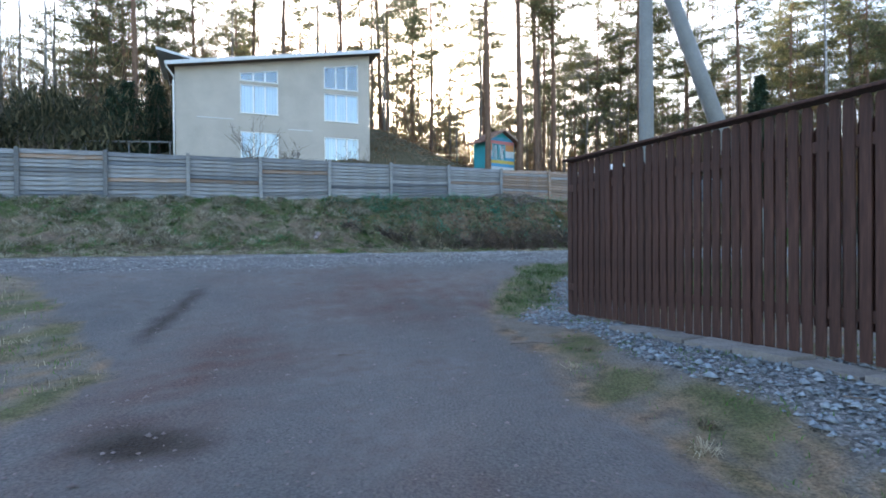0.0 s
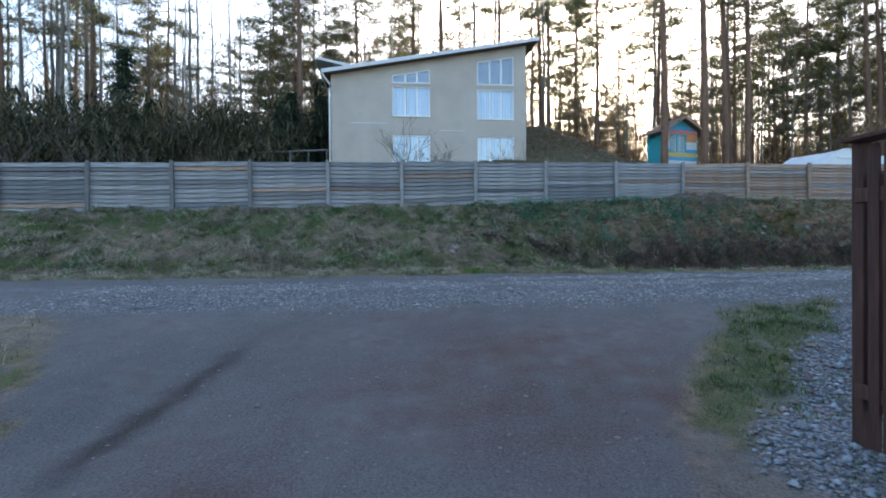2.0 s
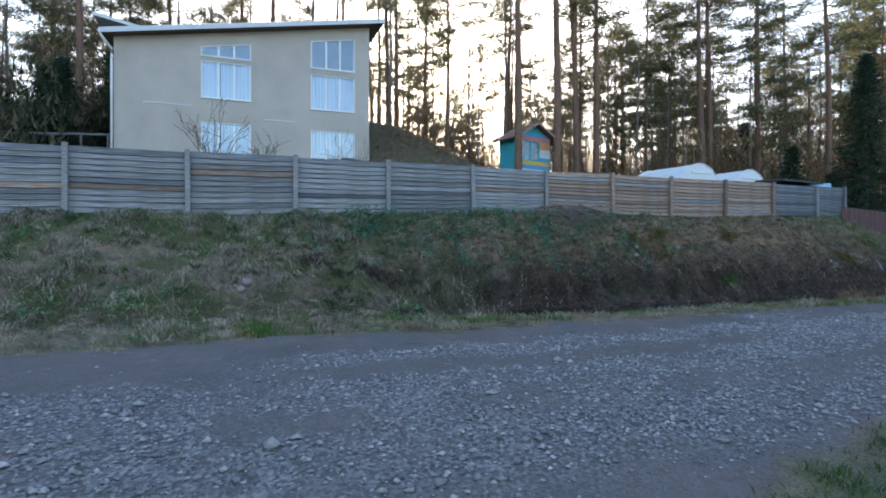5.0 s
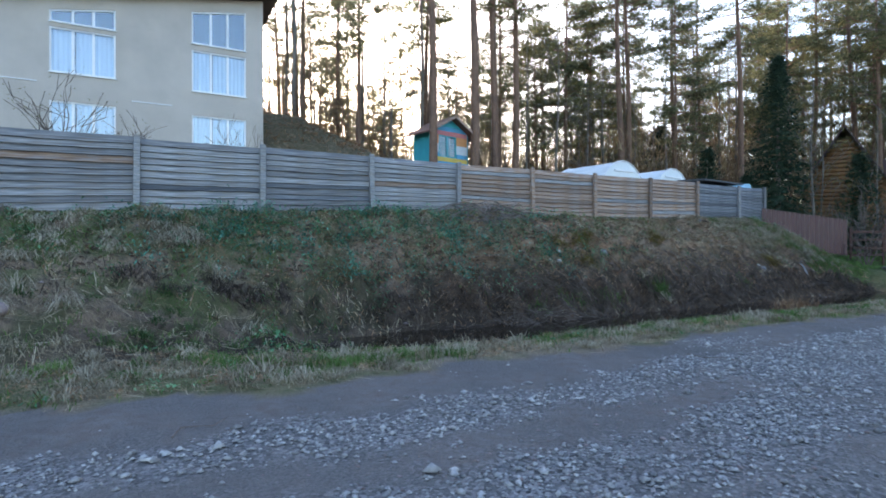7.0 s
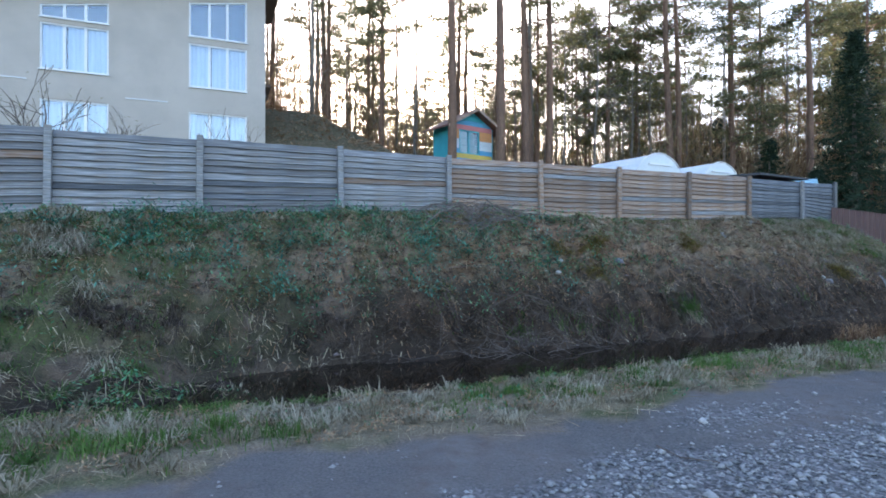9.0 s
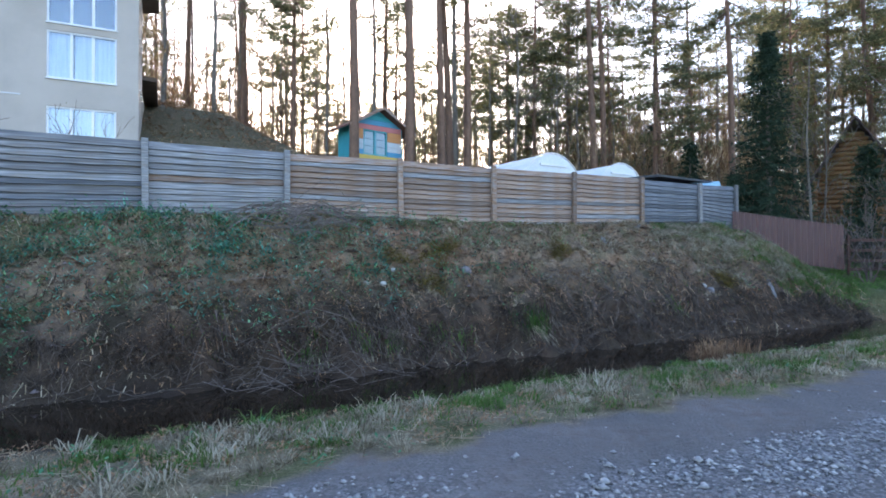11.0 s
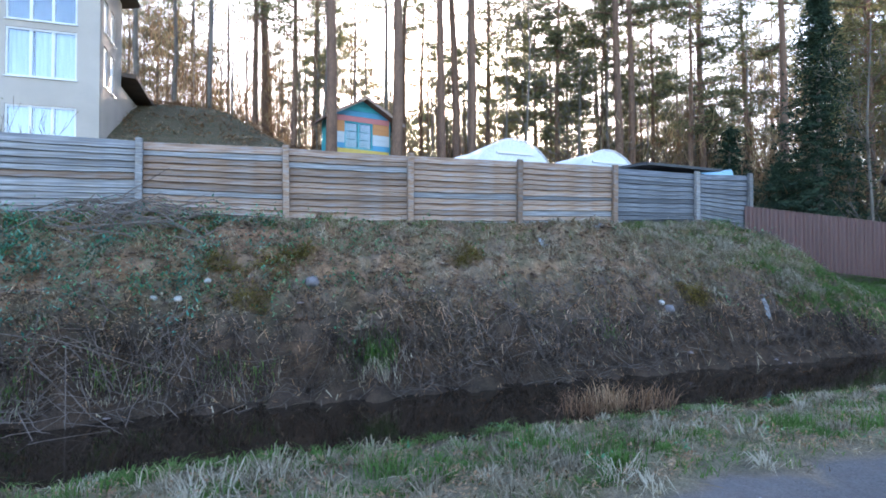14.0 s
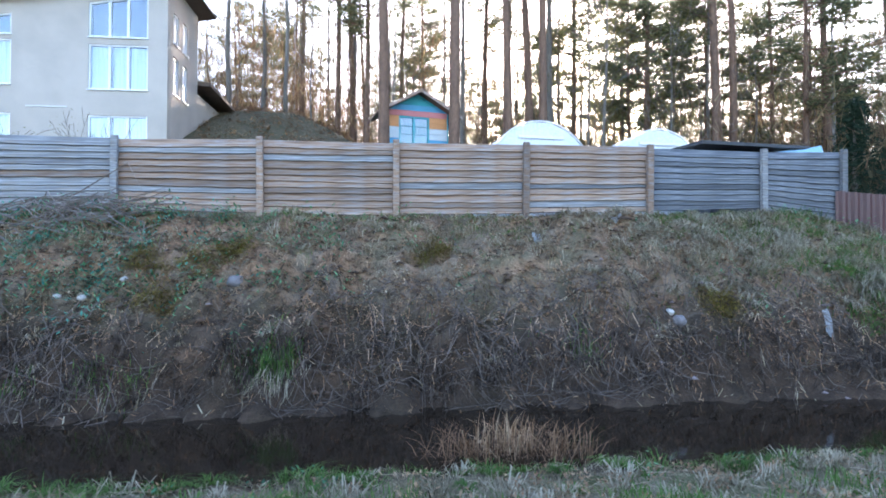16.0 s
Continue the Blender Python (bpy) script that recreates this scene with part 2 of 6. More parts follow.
def ground_material():
    m, nt, b = shader("ground", 0.95)
    b.inputs["Specular IOR Level"].default_value = 0.25

    def layer(name):
        a = nt.nodes.new("ShaderNodeAttribute")
        a.attribute_name = name
        return a.outputs["Fac"]

    fine, mid, big = noise_of(nt, 55, 8), noise_of(nt, 7, 6), noise_of(nt, 0.9, 5)
    dirt = blend(nt, ramp(nt, big, [(0.42, (0, 0, 0)), (0.62, (1, 1, 1))]), ramp(nt, fine, [(0.3, (0.1, 0.093, 0.091)), (0.7, (0.212, 0.197, 0.19))]), ramp(nt, mid, [(0.3, (0.15, 0.118, 0.105)), (0.7, (0.2, 0.19, 0.185))]))
    vor = node(nt, "ShaderNodeTexVoronoi", Scale=42.0)
    co = nt.nodes.new("ShaderNodeTexCoord")
    nt.links.new(co.outputs["Object"], vor.inputs["Vector"])
    chips = ramp(nt, vor.outputs["Color"], [(0.1, (0.07, 0.068, 0.07)), (0.5, (0.17, 0.165, 0.17)), (0.95, (0.4, 0.385, 0.385))])
    soil = blend(nt, mid, ramp(nt, fine, [(0.3, (0.11, 0.062, 0.038)), (0.7, (0.38, 0.225, 0.14))]), (0.46, 0.27, 0.16))
    straw = ramp(nt, fine, [(0.25, (0.10, 0.075, 0.047)), (0.5, (0.30, 0.235, 0.15)), (0.8, (0.48, 0.41, 0.29))])
    moss = ramp(nt, fine, [(0.25, (0.03, 0.045, 0.015)), (0.75, (0.12, 0.15, 0.05))])
    clod = noise_of(nt, 4.5, 8, rough_value=0.75)
    soil = blend(nt, ramp(nt, clod, [(0.42, (0, 0, 0)), (0.58, (1, 1, 1))]), soil, ramp(nt, fine, [(0.3, (0.045, 0.026, 0.016)), (0.7, (0.18, 0.11, 0.066))]))
    straw = blend(nt, ramp(nt, clod, [(0.45, (0, 0, 0)), (0.62, (0.8, 0.8, 0.8))]), straw, ramp(nt, fine, [(0.3, (0.05, 0.037, 0.023)), (0.7, (0.19, 0.145, 0.088))]))
    litter = blend(nt, ramp(nt, clod, [(0.4, (0, 0, 0)), (0.62, (1, 1, 1))]), ramp(nt, fine, [(0.3, (0.07, 0.055, 0.035)), (0.7, (0.24, 0.185, 0.12))]), ramp(nt, mid, [(0.3, (0.04, 0.045, 0.02)), (0.7, (0.12, 0.11, 0.055))]))
    track = noise_of(nt, 0.8, 5, stretch=(1.0, 0.35, 1))
    dirt = blend(nt, ramp(nt, track, [(0.48, (0, 0, 0)), (0.68, (0.45, 0.45, 0.45))]), dirt, ramp(nt, fine, [(0.3, (0.06, 0.06, 0.06)), (0.75, (0.14, 0.14, 0.14))]))
    dirt = blend(nt, layer("red"), dirt, ramp(nt, fine, [(0.3, (0.075, 0.045, 0.04)), (0.7, (0.2, 0.125, 0.105))]))
    col = blend(nt, layer("gravel"), dirt, chips)
    col = blend(nt, layer("soil"), col, soil)
    col = blend(nt, layer("straw"), col, straw)
    col = blend(nt, layer("moss"), col, moss)
    col = blend(nt, layer("litter"), col, litter)
    # wet soil, and the darkening painted along the ditch and bank foot
    col = blend(nt, layer("wet"), col, ramp(nt, fine, [(0.3, (0.016, 0.011, 0.008)), (0.75, (0.055, 0.037, 0.026))]))
    nt.links.new(col, b.inputs["Base Color"])
    add = nt.nodes.new("ShaderNodeMath")
    add.operation = "ADD"
    nt.links.new(fine, add.inputs[0])
    nt.links.new(vor.outputs["Distance"], add.inputs[1])
    bump(nt, b, add.outputs[0], 0.7, 0.04)
    return m


GROUND = ground_material()
GREY_WOOD = wood("grey_weathered_wood", (0.075, 0.078, 0.085), (0.28, 0.283, 0.295), (0.52, 0.52, 0.515), weather=(0.27, 0.215, 0.165), cover=(0.5, 0.68, 0.55))
WARM_WOOD = wood("warm_weathered_wood", (0.085, 0.05, 0.033), (0.36, 0.225, 0.145), (0.52, 0.42, 0.335), weather=(0.36, 0.355, 0.36), cover=(0.47, 0.64, 0.62))
DARK_WOOD = wood("slate_grey_wood", (0.05, 0.057, 0.067), (0.155, 0.165, 0.185), (0.33, 0.34, 0.36))
BROWN_PAINT = wood("brown_painted_wood", (0.036, 0.013, 0.009), (0.072, 0.028, 0.019), (0.112, 0.05, 0.035), grain=(12, 12, 1), per_object=0.35)
RENDER_WALL = plain("house_render", (0.39, 0.345, 0.3), (0.54, 0.48, 0.42), 0.7, 90, 0.9, relief=0.25)
WHITE_PVC = plain("white_window_frame", (0.75, 0.76, 0.78), (0.82, 0.82, 0.83), 4, 60, 0.35, relief=0.03)
ROOF_EDGE = plain("roof_fascia", (0.55, 0.56, 0.58), (0.66, 0.66, 0.67), 2, 50, 0.5, relief=0.05)
SOFFIT = plain("roof_soffit", (0.10, 0.07, 0.055), (0.16, 0.12, 0.09), 2, 40, 0.8)
CURTAIN = plain("curtain", (0.4, 0.5, 0.6), (0.66, 0.73, 0.79), 1.5, 30, 0.9, relief=0.1, stretch=(6, 6, 0.3))
# dark colour that stands for the shade of unlit interiors
ROOM_SHADE = plain("dark_room", (0.05, 0.05, 0.055), (0.09, 0.09, 0.1), 1, 20, 0.9)
CONCRETE = plain("concrete", (0.17, 0.17, 0.165), (0.27, 0.265, 0.26), 1.5, 60, 0.9)
# a darker grey than CONCRETE, for the culvert
DARK_CONCRETE = plain("damp_concrete", (0.06, 0.062, 0.055), (0.13, 0.13, 0.12), 1.2, 40, 0.9)
PLASTIC = plain("white_plastic_film", (0.62, 0.66, 0.68), (0.76, 0.78, 0.8), 1.2, 20, 0.4, relief=0.15)
ROOF_FELT = plain("dark_roof_felt", (0.045, 0.045, 0.05), (0.09, 0.09, 0.095), 2, 60, 0.9)
RUST_ROOF = plain("brown_roof", (0.12, 0.06, 0.045), (0.2, 0.11, 0.08), 2, 40, 0.8)
MAROON = plain("maroon_sheet_metal", (0.06, 0.024, 0.025), (0.09, 0.035, 0.034), 1.5, 50, 0.45, relief=0.05)
CABIN_ROOF = plain("dark_red_roof_tiles", (0.05, 0.028, 0.028), (0.09, 0.048, 0.045), 2, 30, 0.7)
LOG_WOOD = wood("orange_log_wood", (0.1, 0.044, 0.014), (0.2, 0.094, 0.03), (0.26, 0.13, 0.046), per_object=0.4)
STONE = plain("stone", (0.27, 0.262, 0.27), (0.54, 0.525, 0.515), 4, 40, 0.9, per_island=0.8)
BLUE_STONE = plain("bluish_stone", (0.17, 0.19, 0.22), (0.42, 0.46, 0.51), 4, 40, 0.9, per_island=0.75)
PINK_STONE = plain("pink_granite", (0.22, 0.16, 0.16), (0.36, 0.29, 0.28), 4, 40, 0.9, per_island=0.6)
PINE_BARK = plain("pine_bark", (0.10, 0.062, 0.045), (0.24, 0.14, 0.09), 3, 25, 0.95, relief=0.6, stretch=(1, 1, 0.3))
GREY_BARK = plain("grey_bark", (0.10, 0.085, 0.07), (0.22, 0.19, 0.16), 3, 25, 0.95, relief=0.5, stretch=(1, 1, 0.3))
NEEDLES = leafy("pine_needles", [(0, (0.08, 0.092, 0.05)), (0.6, (0.16, 0.17, 0.085)), (1, (0.27, 0.235, 0.12))], 0.6)
SPRUCE = leafy("spruce_needles", [(0, (0.02, 0.036, 0.024)), (1, (0.055, 0.085, 0.05))], 0.25)
BUDS = leafy("young_leaves", [(0, (0.10, 0.10, 0.03)), (1, (0.22, 0.2, 0.07))], 0.5)
GREEN_BLADE = leafy("green_grass", [(0, (0.05, 0.10, 0.025)), (0.6, (0.10, 0.19, 0.04)), (1, (0.2, 0.28, 0.09))], clumped=True)
DRY_BLADE = leafy("dry_grass", [(0.1, (0.1, 0.074, 0.045)), (0.5, (0.31, 0.245, 0.155)), (0.9, (0.56, 0.48, 0.34))], 0.2, clumped=True)
WEED = leafy("dark_weeds", [(0.1, (0.04, 0.105, 0.055)), (0.5, (0.1, 0.26, 0.125)), (0.9, (0.23, 0.42, 0.2))], 0.25, clumped=True)
HAZE = leafy("fine_twigs", [(0, (0.13, 0.08, 0.048)), (0.6, (0.27, 0.185, 0.115)), (1, (0.4, 0.32, 0.17))], 0.5)
UNDER = leafy("dark_undergrowth", [(0, (0.035, 0.042, 0.025)), (0.7, (0.09, 0.085, 0.05)), (1, (0.2, 0.165, 0.095))], 0.35)
BROWN_LEAF = leafy("brown_dead_leaves", [(0, (0.15, 0.08, 0.045)), (0.6, (0.34, 0.2, 0.11)), (1, (0.5, 0.36, 0.22))], 0.15, clumped=True)
PALE_BLADE = leafy("pale_dead_grass", [(0.1, (0.13, 0.105, 0.066)), (0.5, (0.31, 0.262, 0.175)), (0.9, (0.5, 0.44, 0.32))], 0.2, clumped=True)
DARK_BLADE = leafy("dark_grass", [(0, (0.03, 0.06, 0.018)), (0.6, (0.07, 0.12, 0.035)), (1, (0.2, 0.2, 0.1))], 0.25, clumped=True)
BRANCH = plain("grey_cut_branches", (0.13, 0.1, 0.088), (0.34, 0.285, 0.255), 6, 40, 0.9, per_island=0.5)
BOULDER = plain("field_stone", (0.1, 0.094, 0.1), (0.22, 0.2, 0.205), 12, 60, 0.9)
BLUE_WEED = leafy("bluish_weeds", [(0.1, (0.035, 0.11, 0.08)), (0.5, (0.085, 0.26, 0.185)), (0.9, (0.2, 0.44, 0.3))], 0.25, clumped=True)
RUSSET = leafy("russet_straw", [(0.1, (0.13, 0.07, 0.04)), (0.5, (0.37, 0.22, 0.135)), (0.9, (0.58, 0.42, 0.28))], 0.15, clumped=True)
OCHRE = leafy("ochre_moss", [(0.1, (0.1, 0.075, 0.02)), (0.9, (0.3, 0.23, 0.06))], 0.2, clumped=True)
OLD_SHEET = plain("dirty_plastic_sheet", (0.16, 0.16, 0.16), (0.32, 0.32, 0.33), 9, 40, 0.6)
SLAB = plain("tan_paving", (0.17, 0.145, 0.13), (0.33, 0.29, 0.265), 5, 50, 0.9, per_object=0.5)
PALE_ROCK = plain("pale_rock", (0.3, 0.28, 0.26), (0.5, 0.48, 0.45), 12, 60, 0.9)
ROOT = leafy("dark_roots", [(0, (0.02, 0.014, 0.01)), (0.7, (0.07, 0.05, 0.036)), (1, (0.17, 0.13, 0.1))], 0.0)
TWIG = plain("dry_twigs", (0.085, 0.06, 0.048), (0.23, 0.18, 0.15), 6, 40, 0.9, per_island=0.5)


def birch_bark():
    m, nt, b = shader("birch_bark", 0.8)
    bands, patch = noise_of(nt, 5, 5, stretch=(0.7, 0.7, 4)), noise_of(nt, 2, 4, stretch=(1, 1, 0.8))
    col = ramp(nt, bands, [(0.4, (0.025, 0.023, 0.02)), (0.5, (0.36, 0.34, 0.315)), (0.8, (0.52, 0.5, 0.47))])
    col = blend(nt, ramp(nt, patch, [(0.5, (0, 0, 0)), (0.7, (0.7, 0.7, 0.7))]), col, (0.09, 0.08, 0.07))
    nt.links.new(col, b.inputs["Base Color"])
    bump(nt, b, bands, 0.3)
    return m


BIRCH = birch_bark()


def glass_material():
    m, nt, b = shader("window_glass", 0.03)
    b.inputs["Base Color"].default_value = (0.9, 0.95, 1, 1)
    b.inputs["Transmission Weight"].default_value = 1.0
    b.inputs["IOR"].default_value = 1.45
    gl = nt.nodes.new("ShaderNodeBsdfGlossy")
    gl.inputs["Roughness"].default_value = 0.04
    gl.inputs["Color"].default_value = (0.85, 0.92, 1, 1)
    mx = nt.nodes.new("ShaderNodeMixShader")
    mx.inputs[0].default_value = 0.06
    nt.links.new(b.outputs[0], mx.inputs[1])
    nt.links.new(gl.outputs[0], mx.inputs[2])
    nt.links.new(mx.outputs[0], nt.nodes["Material Output"].inputs[0])
    return m


GLASS = glass_material()


def water_material():
    m, nt, b = shader("ditch_water", 0.04)
    b.inputs["Base Color"].default_value = (0.018, 0.012, 0.008, 1)
    bump(nt, b, noise_of(nt, 5, 3), 0.05, 0.02)
    return m


WATER = water_material()


def paint(name, c):
    return plain(name, tuple(0.85 * v for v in c), c, 3, 50, 0.7, relief=0.1)


# ---- ground ----
def axis(dense_lo, dense_hi, fine, far):
    mid = np.arange(dense_lo, dense_hi, fine)
    out = [dense_hi]
    while out[-1] < far:
        out.append(out[-1] + max(fine, (out[-1] - dense_hi) * 0.14 + fine))
    low = [dense_lo]
    while low[-1] > -far:
        low.append(low[-1] - max(fine, (dense_lo - low[-1]) * 0.14 + fine))
    return np.concatenate([np.array(low[:0:-1]), mid, np.array(out)])


def road_mask(s, n):
    """Above zero on the road and the side road."""
    edge = 8.65 + 0.25 * rough(s, 0 * n, 3.0) + 0.12 * rough(0 * s, s, 0.9)
    main = np.minimum(n - edge, 13.2 + 0.3 * rough(s, n, 3) - n)
    # the side road joins from the near side, with a rounded verge on both corners
    x = OX + UX * s + UY * n
    y = OY + UY * s - UX * n
    right = np.interp(y, [-20, 0, 3, 5.3, 6.6, 8.5, 10.1, 11.5, 12.2, 12.8, 14, 16], [11, 2.3, 1.15, 0.75, 0.72, 1.1, 1.6, 2.4, 3.5, 4.5, 8, 14]) + 0.12 * rough(y, x, 2.0) - x
    left = x + 2.25 + 0.2 * rough(y, x, 1.8) + 0.95 * np.clip(y - 3.4, 0, 20)
    side = np.minimum(np.minimum(right, left), n - 11)
    return np.maximum(main, side)


sa, na = axis(-24.0, 32.0, 0.16, 420.0), axis(-2.0, 24.5, 0.12, 420.0)
sa = np.concatenate([sa[sa < -14.05], np.arange(-14.0, 17.0, 0.1), sa[sa > 17.05]])
na = np.concatenate([na[na < -0.05], np.arange(0.0, 8.9, 0.065), na[na > 8.93]])
S, N = np.meshgrid(sa, na, indexing="ij")
Z = height(S, N)
X, Y = OX + UX * S + UY * N, OY + UY * S - UX * N
RM = road_mask(S, N)


def layers(s, n, rm):
    blot, small = rough(s, n, 2.4), rough(n, s, 0.8)
    on_road = step(-0.12, 0.1, rm)
    x, y = world_xy(s, n)
    wob, rag = 0.22 * rough(s, 0 * n, 6), 0.16 * rough(n, s, 0.55) + 0.1 * rough(s, n, 0.3)
    strip = step(9.55, 9.8, n - wob + rag) * step(13.5, 12.7, n + rag)
    strip = strip * (1 - step(-9.0, -10.5, s) * step(10.9, 10.3, n + rag))
    strip = strip * (1 - 0.95 * np.exp(-((n - 10.62 - wob + rag) / 0.27) ** 4) * step(-2.5, -4.5, s) * step(-10.5, -9, s))
    strip = strip * (1 - 0.8 * np.exp(-((n - 11.95 - wob + rag) / 0.25) ** 4) * step(-0.2, 0.5, rough(s, 0 * n, 4)))
    strip = strip + np.exp(-((s + 1.6) / 0.75) ** 2 - ((n - 9.2 + rag) / 0.28) ** 2) + np.exp(-((s - 10.5) / 1.2) ** 2 - ((n - 9.1 + rag) / 0.4) ** 2)
    along = (x - 1.74) * 0.405 - (y - 6.52) * 0.914
    dist = np.hypot(x - 1.74 - 0.405 * np.clip(along, 0, 12), y - 6.52 + 0.914 * np.clip(along, 0, 12))
    beside = step(0.85, 0.62, dist + 0.15 * blot - 0.22 * np.clip(along - 1.2, 0, 3.5) - 0.22 * np.clip(y - 6.5, 0, 4)) * step(2.4, 1.7, x - np.clip(y - 6.5, 0, 4) * 0.4 - np.clip(6.5 - y, 0, 20) * 0.45)
    second = x - 1.2 - 0.42 * (y - 6.6) + 0.12 * blot
    beside = np.maximum(beside * step(7.2, 6.6, y), step(-0.1, 0.1, second) * step(1.4, 1.1, second) * step(6.3, 6.8, y) * step(13.0, 11.5, y))
    off = 1 - on_road
    gravel = np.clip(on_road * np.clip(strip * (0.72 + 0.28 * small), 0, 1) * step(14.5, 12.8, n) + off * beside, 0, 1)
    bank = off * step(6.9, 6.2, n) * step(-0.6, 0.2, n)
    bare = step(0.1, 0.7, rough(s, n, 1.7) + 0.5 * rough(n, s, 0.6)) * step(-6, 0, s) * step(16, 12, s)
    soil = np.clip(bank * (0.6 + 0.4 * bare) + bank * step(-4, -1, s) * step(3.6, 4.2, n), 0, 1) + step(-0.2, 0.02, rm) * off * 0.5
    straw = np.clip(off * (1 - 0.8 * soil) * (0.85 + 0.3 * blot) * (1 - beside), 0, 1) * step(-3, -1, n)
    moss = np.clip(off * step(-0.1, 0.7, blot + 0.4 * small) * (1 - 0.6 * bare) * (1 - 0.9 * beside), 0, 1) * 0.75 * step(-4, -2, n)
    green_end = off * step(13.0, 15.5, s) * step(6.3, 3, n) * step(0.2, 1.5, n) * step(30, 22, s)
    moss = moss * (1 - 0.65 * bank * step(-5, -1, s))
    moss = np.maximum(moss, green_end)
    litter = step(-1.5, -4.0, n)
    red = np.clip(np.exp(-((x + 0.2) / 1.6) ** 2 - ((y - 7.2) / 1.4) ** 2) * 1.2 + np.exp(-((x + 1.7) / 0.7) ** 2 - ((y - 3.6) / 2.2) ** 2) + np.exp(-((x - 0.3) / 0.6) ** 2 - ((y - 1.6) / 0.7) ** 2) * 0.7 + 0.22 * step(0.3, 0.9, rough(s, n, 3.5)), 0, 1) * (0.55 + 0.45 * small) * on_road
    wet = np.clip(1.5 * np.exp(-((x + 1.45) / 0.33) ** 2 - ((y - 2.25) / 0.24) ** 2 + 0.4 * small) - 0.2, 0, 0.9) + 0.75 * np.exp(-((x + 2.77 + 0.17 * (y - 4.92) + 0.05 * small) / 0.1) ** 2) * step(4.2, 4.9, y) * step(7.3, 6.2, y)
    wet = wet + off * 0.85 * step(-8, -3, s) * step(15.5, 13.5, s) * step(2.7, 3.9, n + 0.25 * small + 0.2 * blot) * step(6.9, 6.4, n)
    # the left part of the ditch, darkened as well
    wet = wet + off * 0.75 * step(-10, -7, s) * step(-1, -4, s) * step(4.3, 5.1, n + 0.3 * blot) * step(6.8, 6.3, n)
    # shade at the foot of the dry bank, put into the colour
    wet = wet + off * 0.45 * step(-5, -8, s) * step(5.4, 6.2, n + 0.3 * blot) * step(7.2, 6.7, n)
    lush = off * step(6.8, 7.8, y) * step(11.2, 11.8, n) * step(-1, -4, s) * (1 - beside)
    moss = np.maximum(moss, lush * (0.45 + 0.3 * small))
    moss = np.maximum(moss, off * step(9.0, 8.2, n) * step(6.0, 6.8, n) * (0.25 + 0.3 * step(-4, 2, s)) * (0.6 + 0.4 * small))
    moss = np.maximum(moss, bank * step(-4, -8, s) * step(-0.5, 0.4, rough(s + 5, n, 1.9)) * 0.85)
    soil = np.clip(soil + off * step(13.5, 15, n) * step(-0.3, 0.3, blot + small) * (1 - beside) * 0.8, 0, 1)
    straw = straw * (1 - 0.6 * off * step(13.5, 15, n))
    slip = bank * step(0.35, 0.7, np.exp(-((s - 2.2) / 1.5) ** 2 - ((n - 1.7) / 0.9) ** 2) + 0.35 * rough(s, n, 0.7))
    soil, straw, moss = np.maximum(soil, slip), straw * (1 - slip), moss * (1 - 0.9 * slip)
    return {"red": np.clip(red, 0, 1), "wet": np.clip(wet, 0, 1), "gravel": gravel, "soil": np.clip(soil, 0, 1), "straw": straw, "moss": moss, "litter": litter}


def ground_part(name, keep, label):
    nj = len(na)
    qi, qj = np.nonzero(keep)
    quads = np.stack([qi * nj + qj, (qi + 1) * nj + qj, (qi + 1) * nj + qj + 1, qi * nj + qj + 1], 1)[:, ::-1]
    used, inverse = np.unique(quads, return_inverse=True)
    quads = inverse.reshape(quads.shape)
    me = bpy.data.meshes.new(name)
    me.vertices.add(len(used))
    me.vertices.foreach_set("co", np.stack([X.ravel()[used], Y.ravel()[used], Z.ravel()[used]], 1).astype(np.float32).ravel())
    me.loops.add(quads.size)
    me.loops.foreach_set("vertex_index", quads.astype(np.int32).ravel())
    me.polygons.add(len(quads))
    me.polygons.foreach_set("loop_start", np.arange(0, quads.size, 4, dtype=np.int32))
    me.polygons.foreach_set("use_smooth", np.ones(len(quads), bool))
    for key, val in layers(S.ravel()[used], N.ravel()[used], RM.ravel()[used]).items():
        a = me.attributes.new(key, "FLOAT", "POINT")
        a.data.foreach_set("value", np.asarray(val, np.float32))
    me.materials.append(GROUND)
    me.update()
    me.validate()
    return tagged(new(name, me), label, name, kind="structure")


centre = (RM[:-1, :-1] + RM[1:, 1:]) / 2 > 0
ground_part("road", centre, "packed dirt road with grey gravel strips and reddish patches")
ground_part("ground", ~centre, "grassy verge, steep earth bank and wooded hillside")

water = Soup()
ws = np.arange(-9.0, 24.0, 0.5)
for a, b in zip(ws[:-1], ws[1:]):
    sh = lambda q: -float(0.35 * step(11, 16, q))
    water.add([(*world_xy(a, 6.5 + sh(a)), -0.3), (*world_xy(b, 6.5 + sh(b)), -0.3), (*world_xy(b, 3.75 + sh(b)), -0.3), (*world_xy(a, 3.75 + sh(a)), -0.3)], [(0, 1, 2, 3)])
tagged(new("water", water.mesh("water", WATER)), "still dark brown water in the roadside ditch", "water", kind="structure")

# ---- grey plank fence on the bank ----
POST_S = [-28.4, -25.85, -23.3, -20.75, -18.19, -15.75, -13.19, -10.66, -8.06, -5.57, -2.67, 0.0, 2.6, 5.11, 7.59, 10.08, 12.41, 14.23]
POST_N = [0.9, 0.85, 0.8, 0.7, 0.62, 0.5, 0.6, 0.2, 0.32, 0.6, 0.05, 0.0, 0.12, 0.21, 0.36, 0.42, 0.57, 0.5]
POST_TOP = [3.3, 3.33, 3.36, 3.4, 3.44, 3.5, 3.52, 3.6, 3.61, 3.59, 3.69, 3.69, 3.71, 3.7, 3.69, 3.7, 3.65, 3.7]
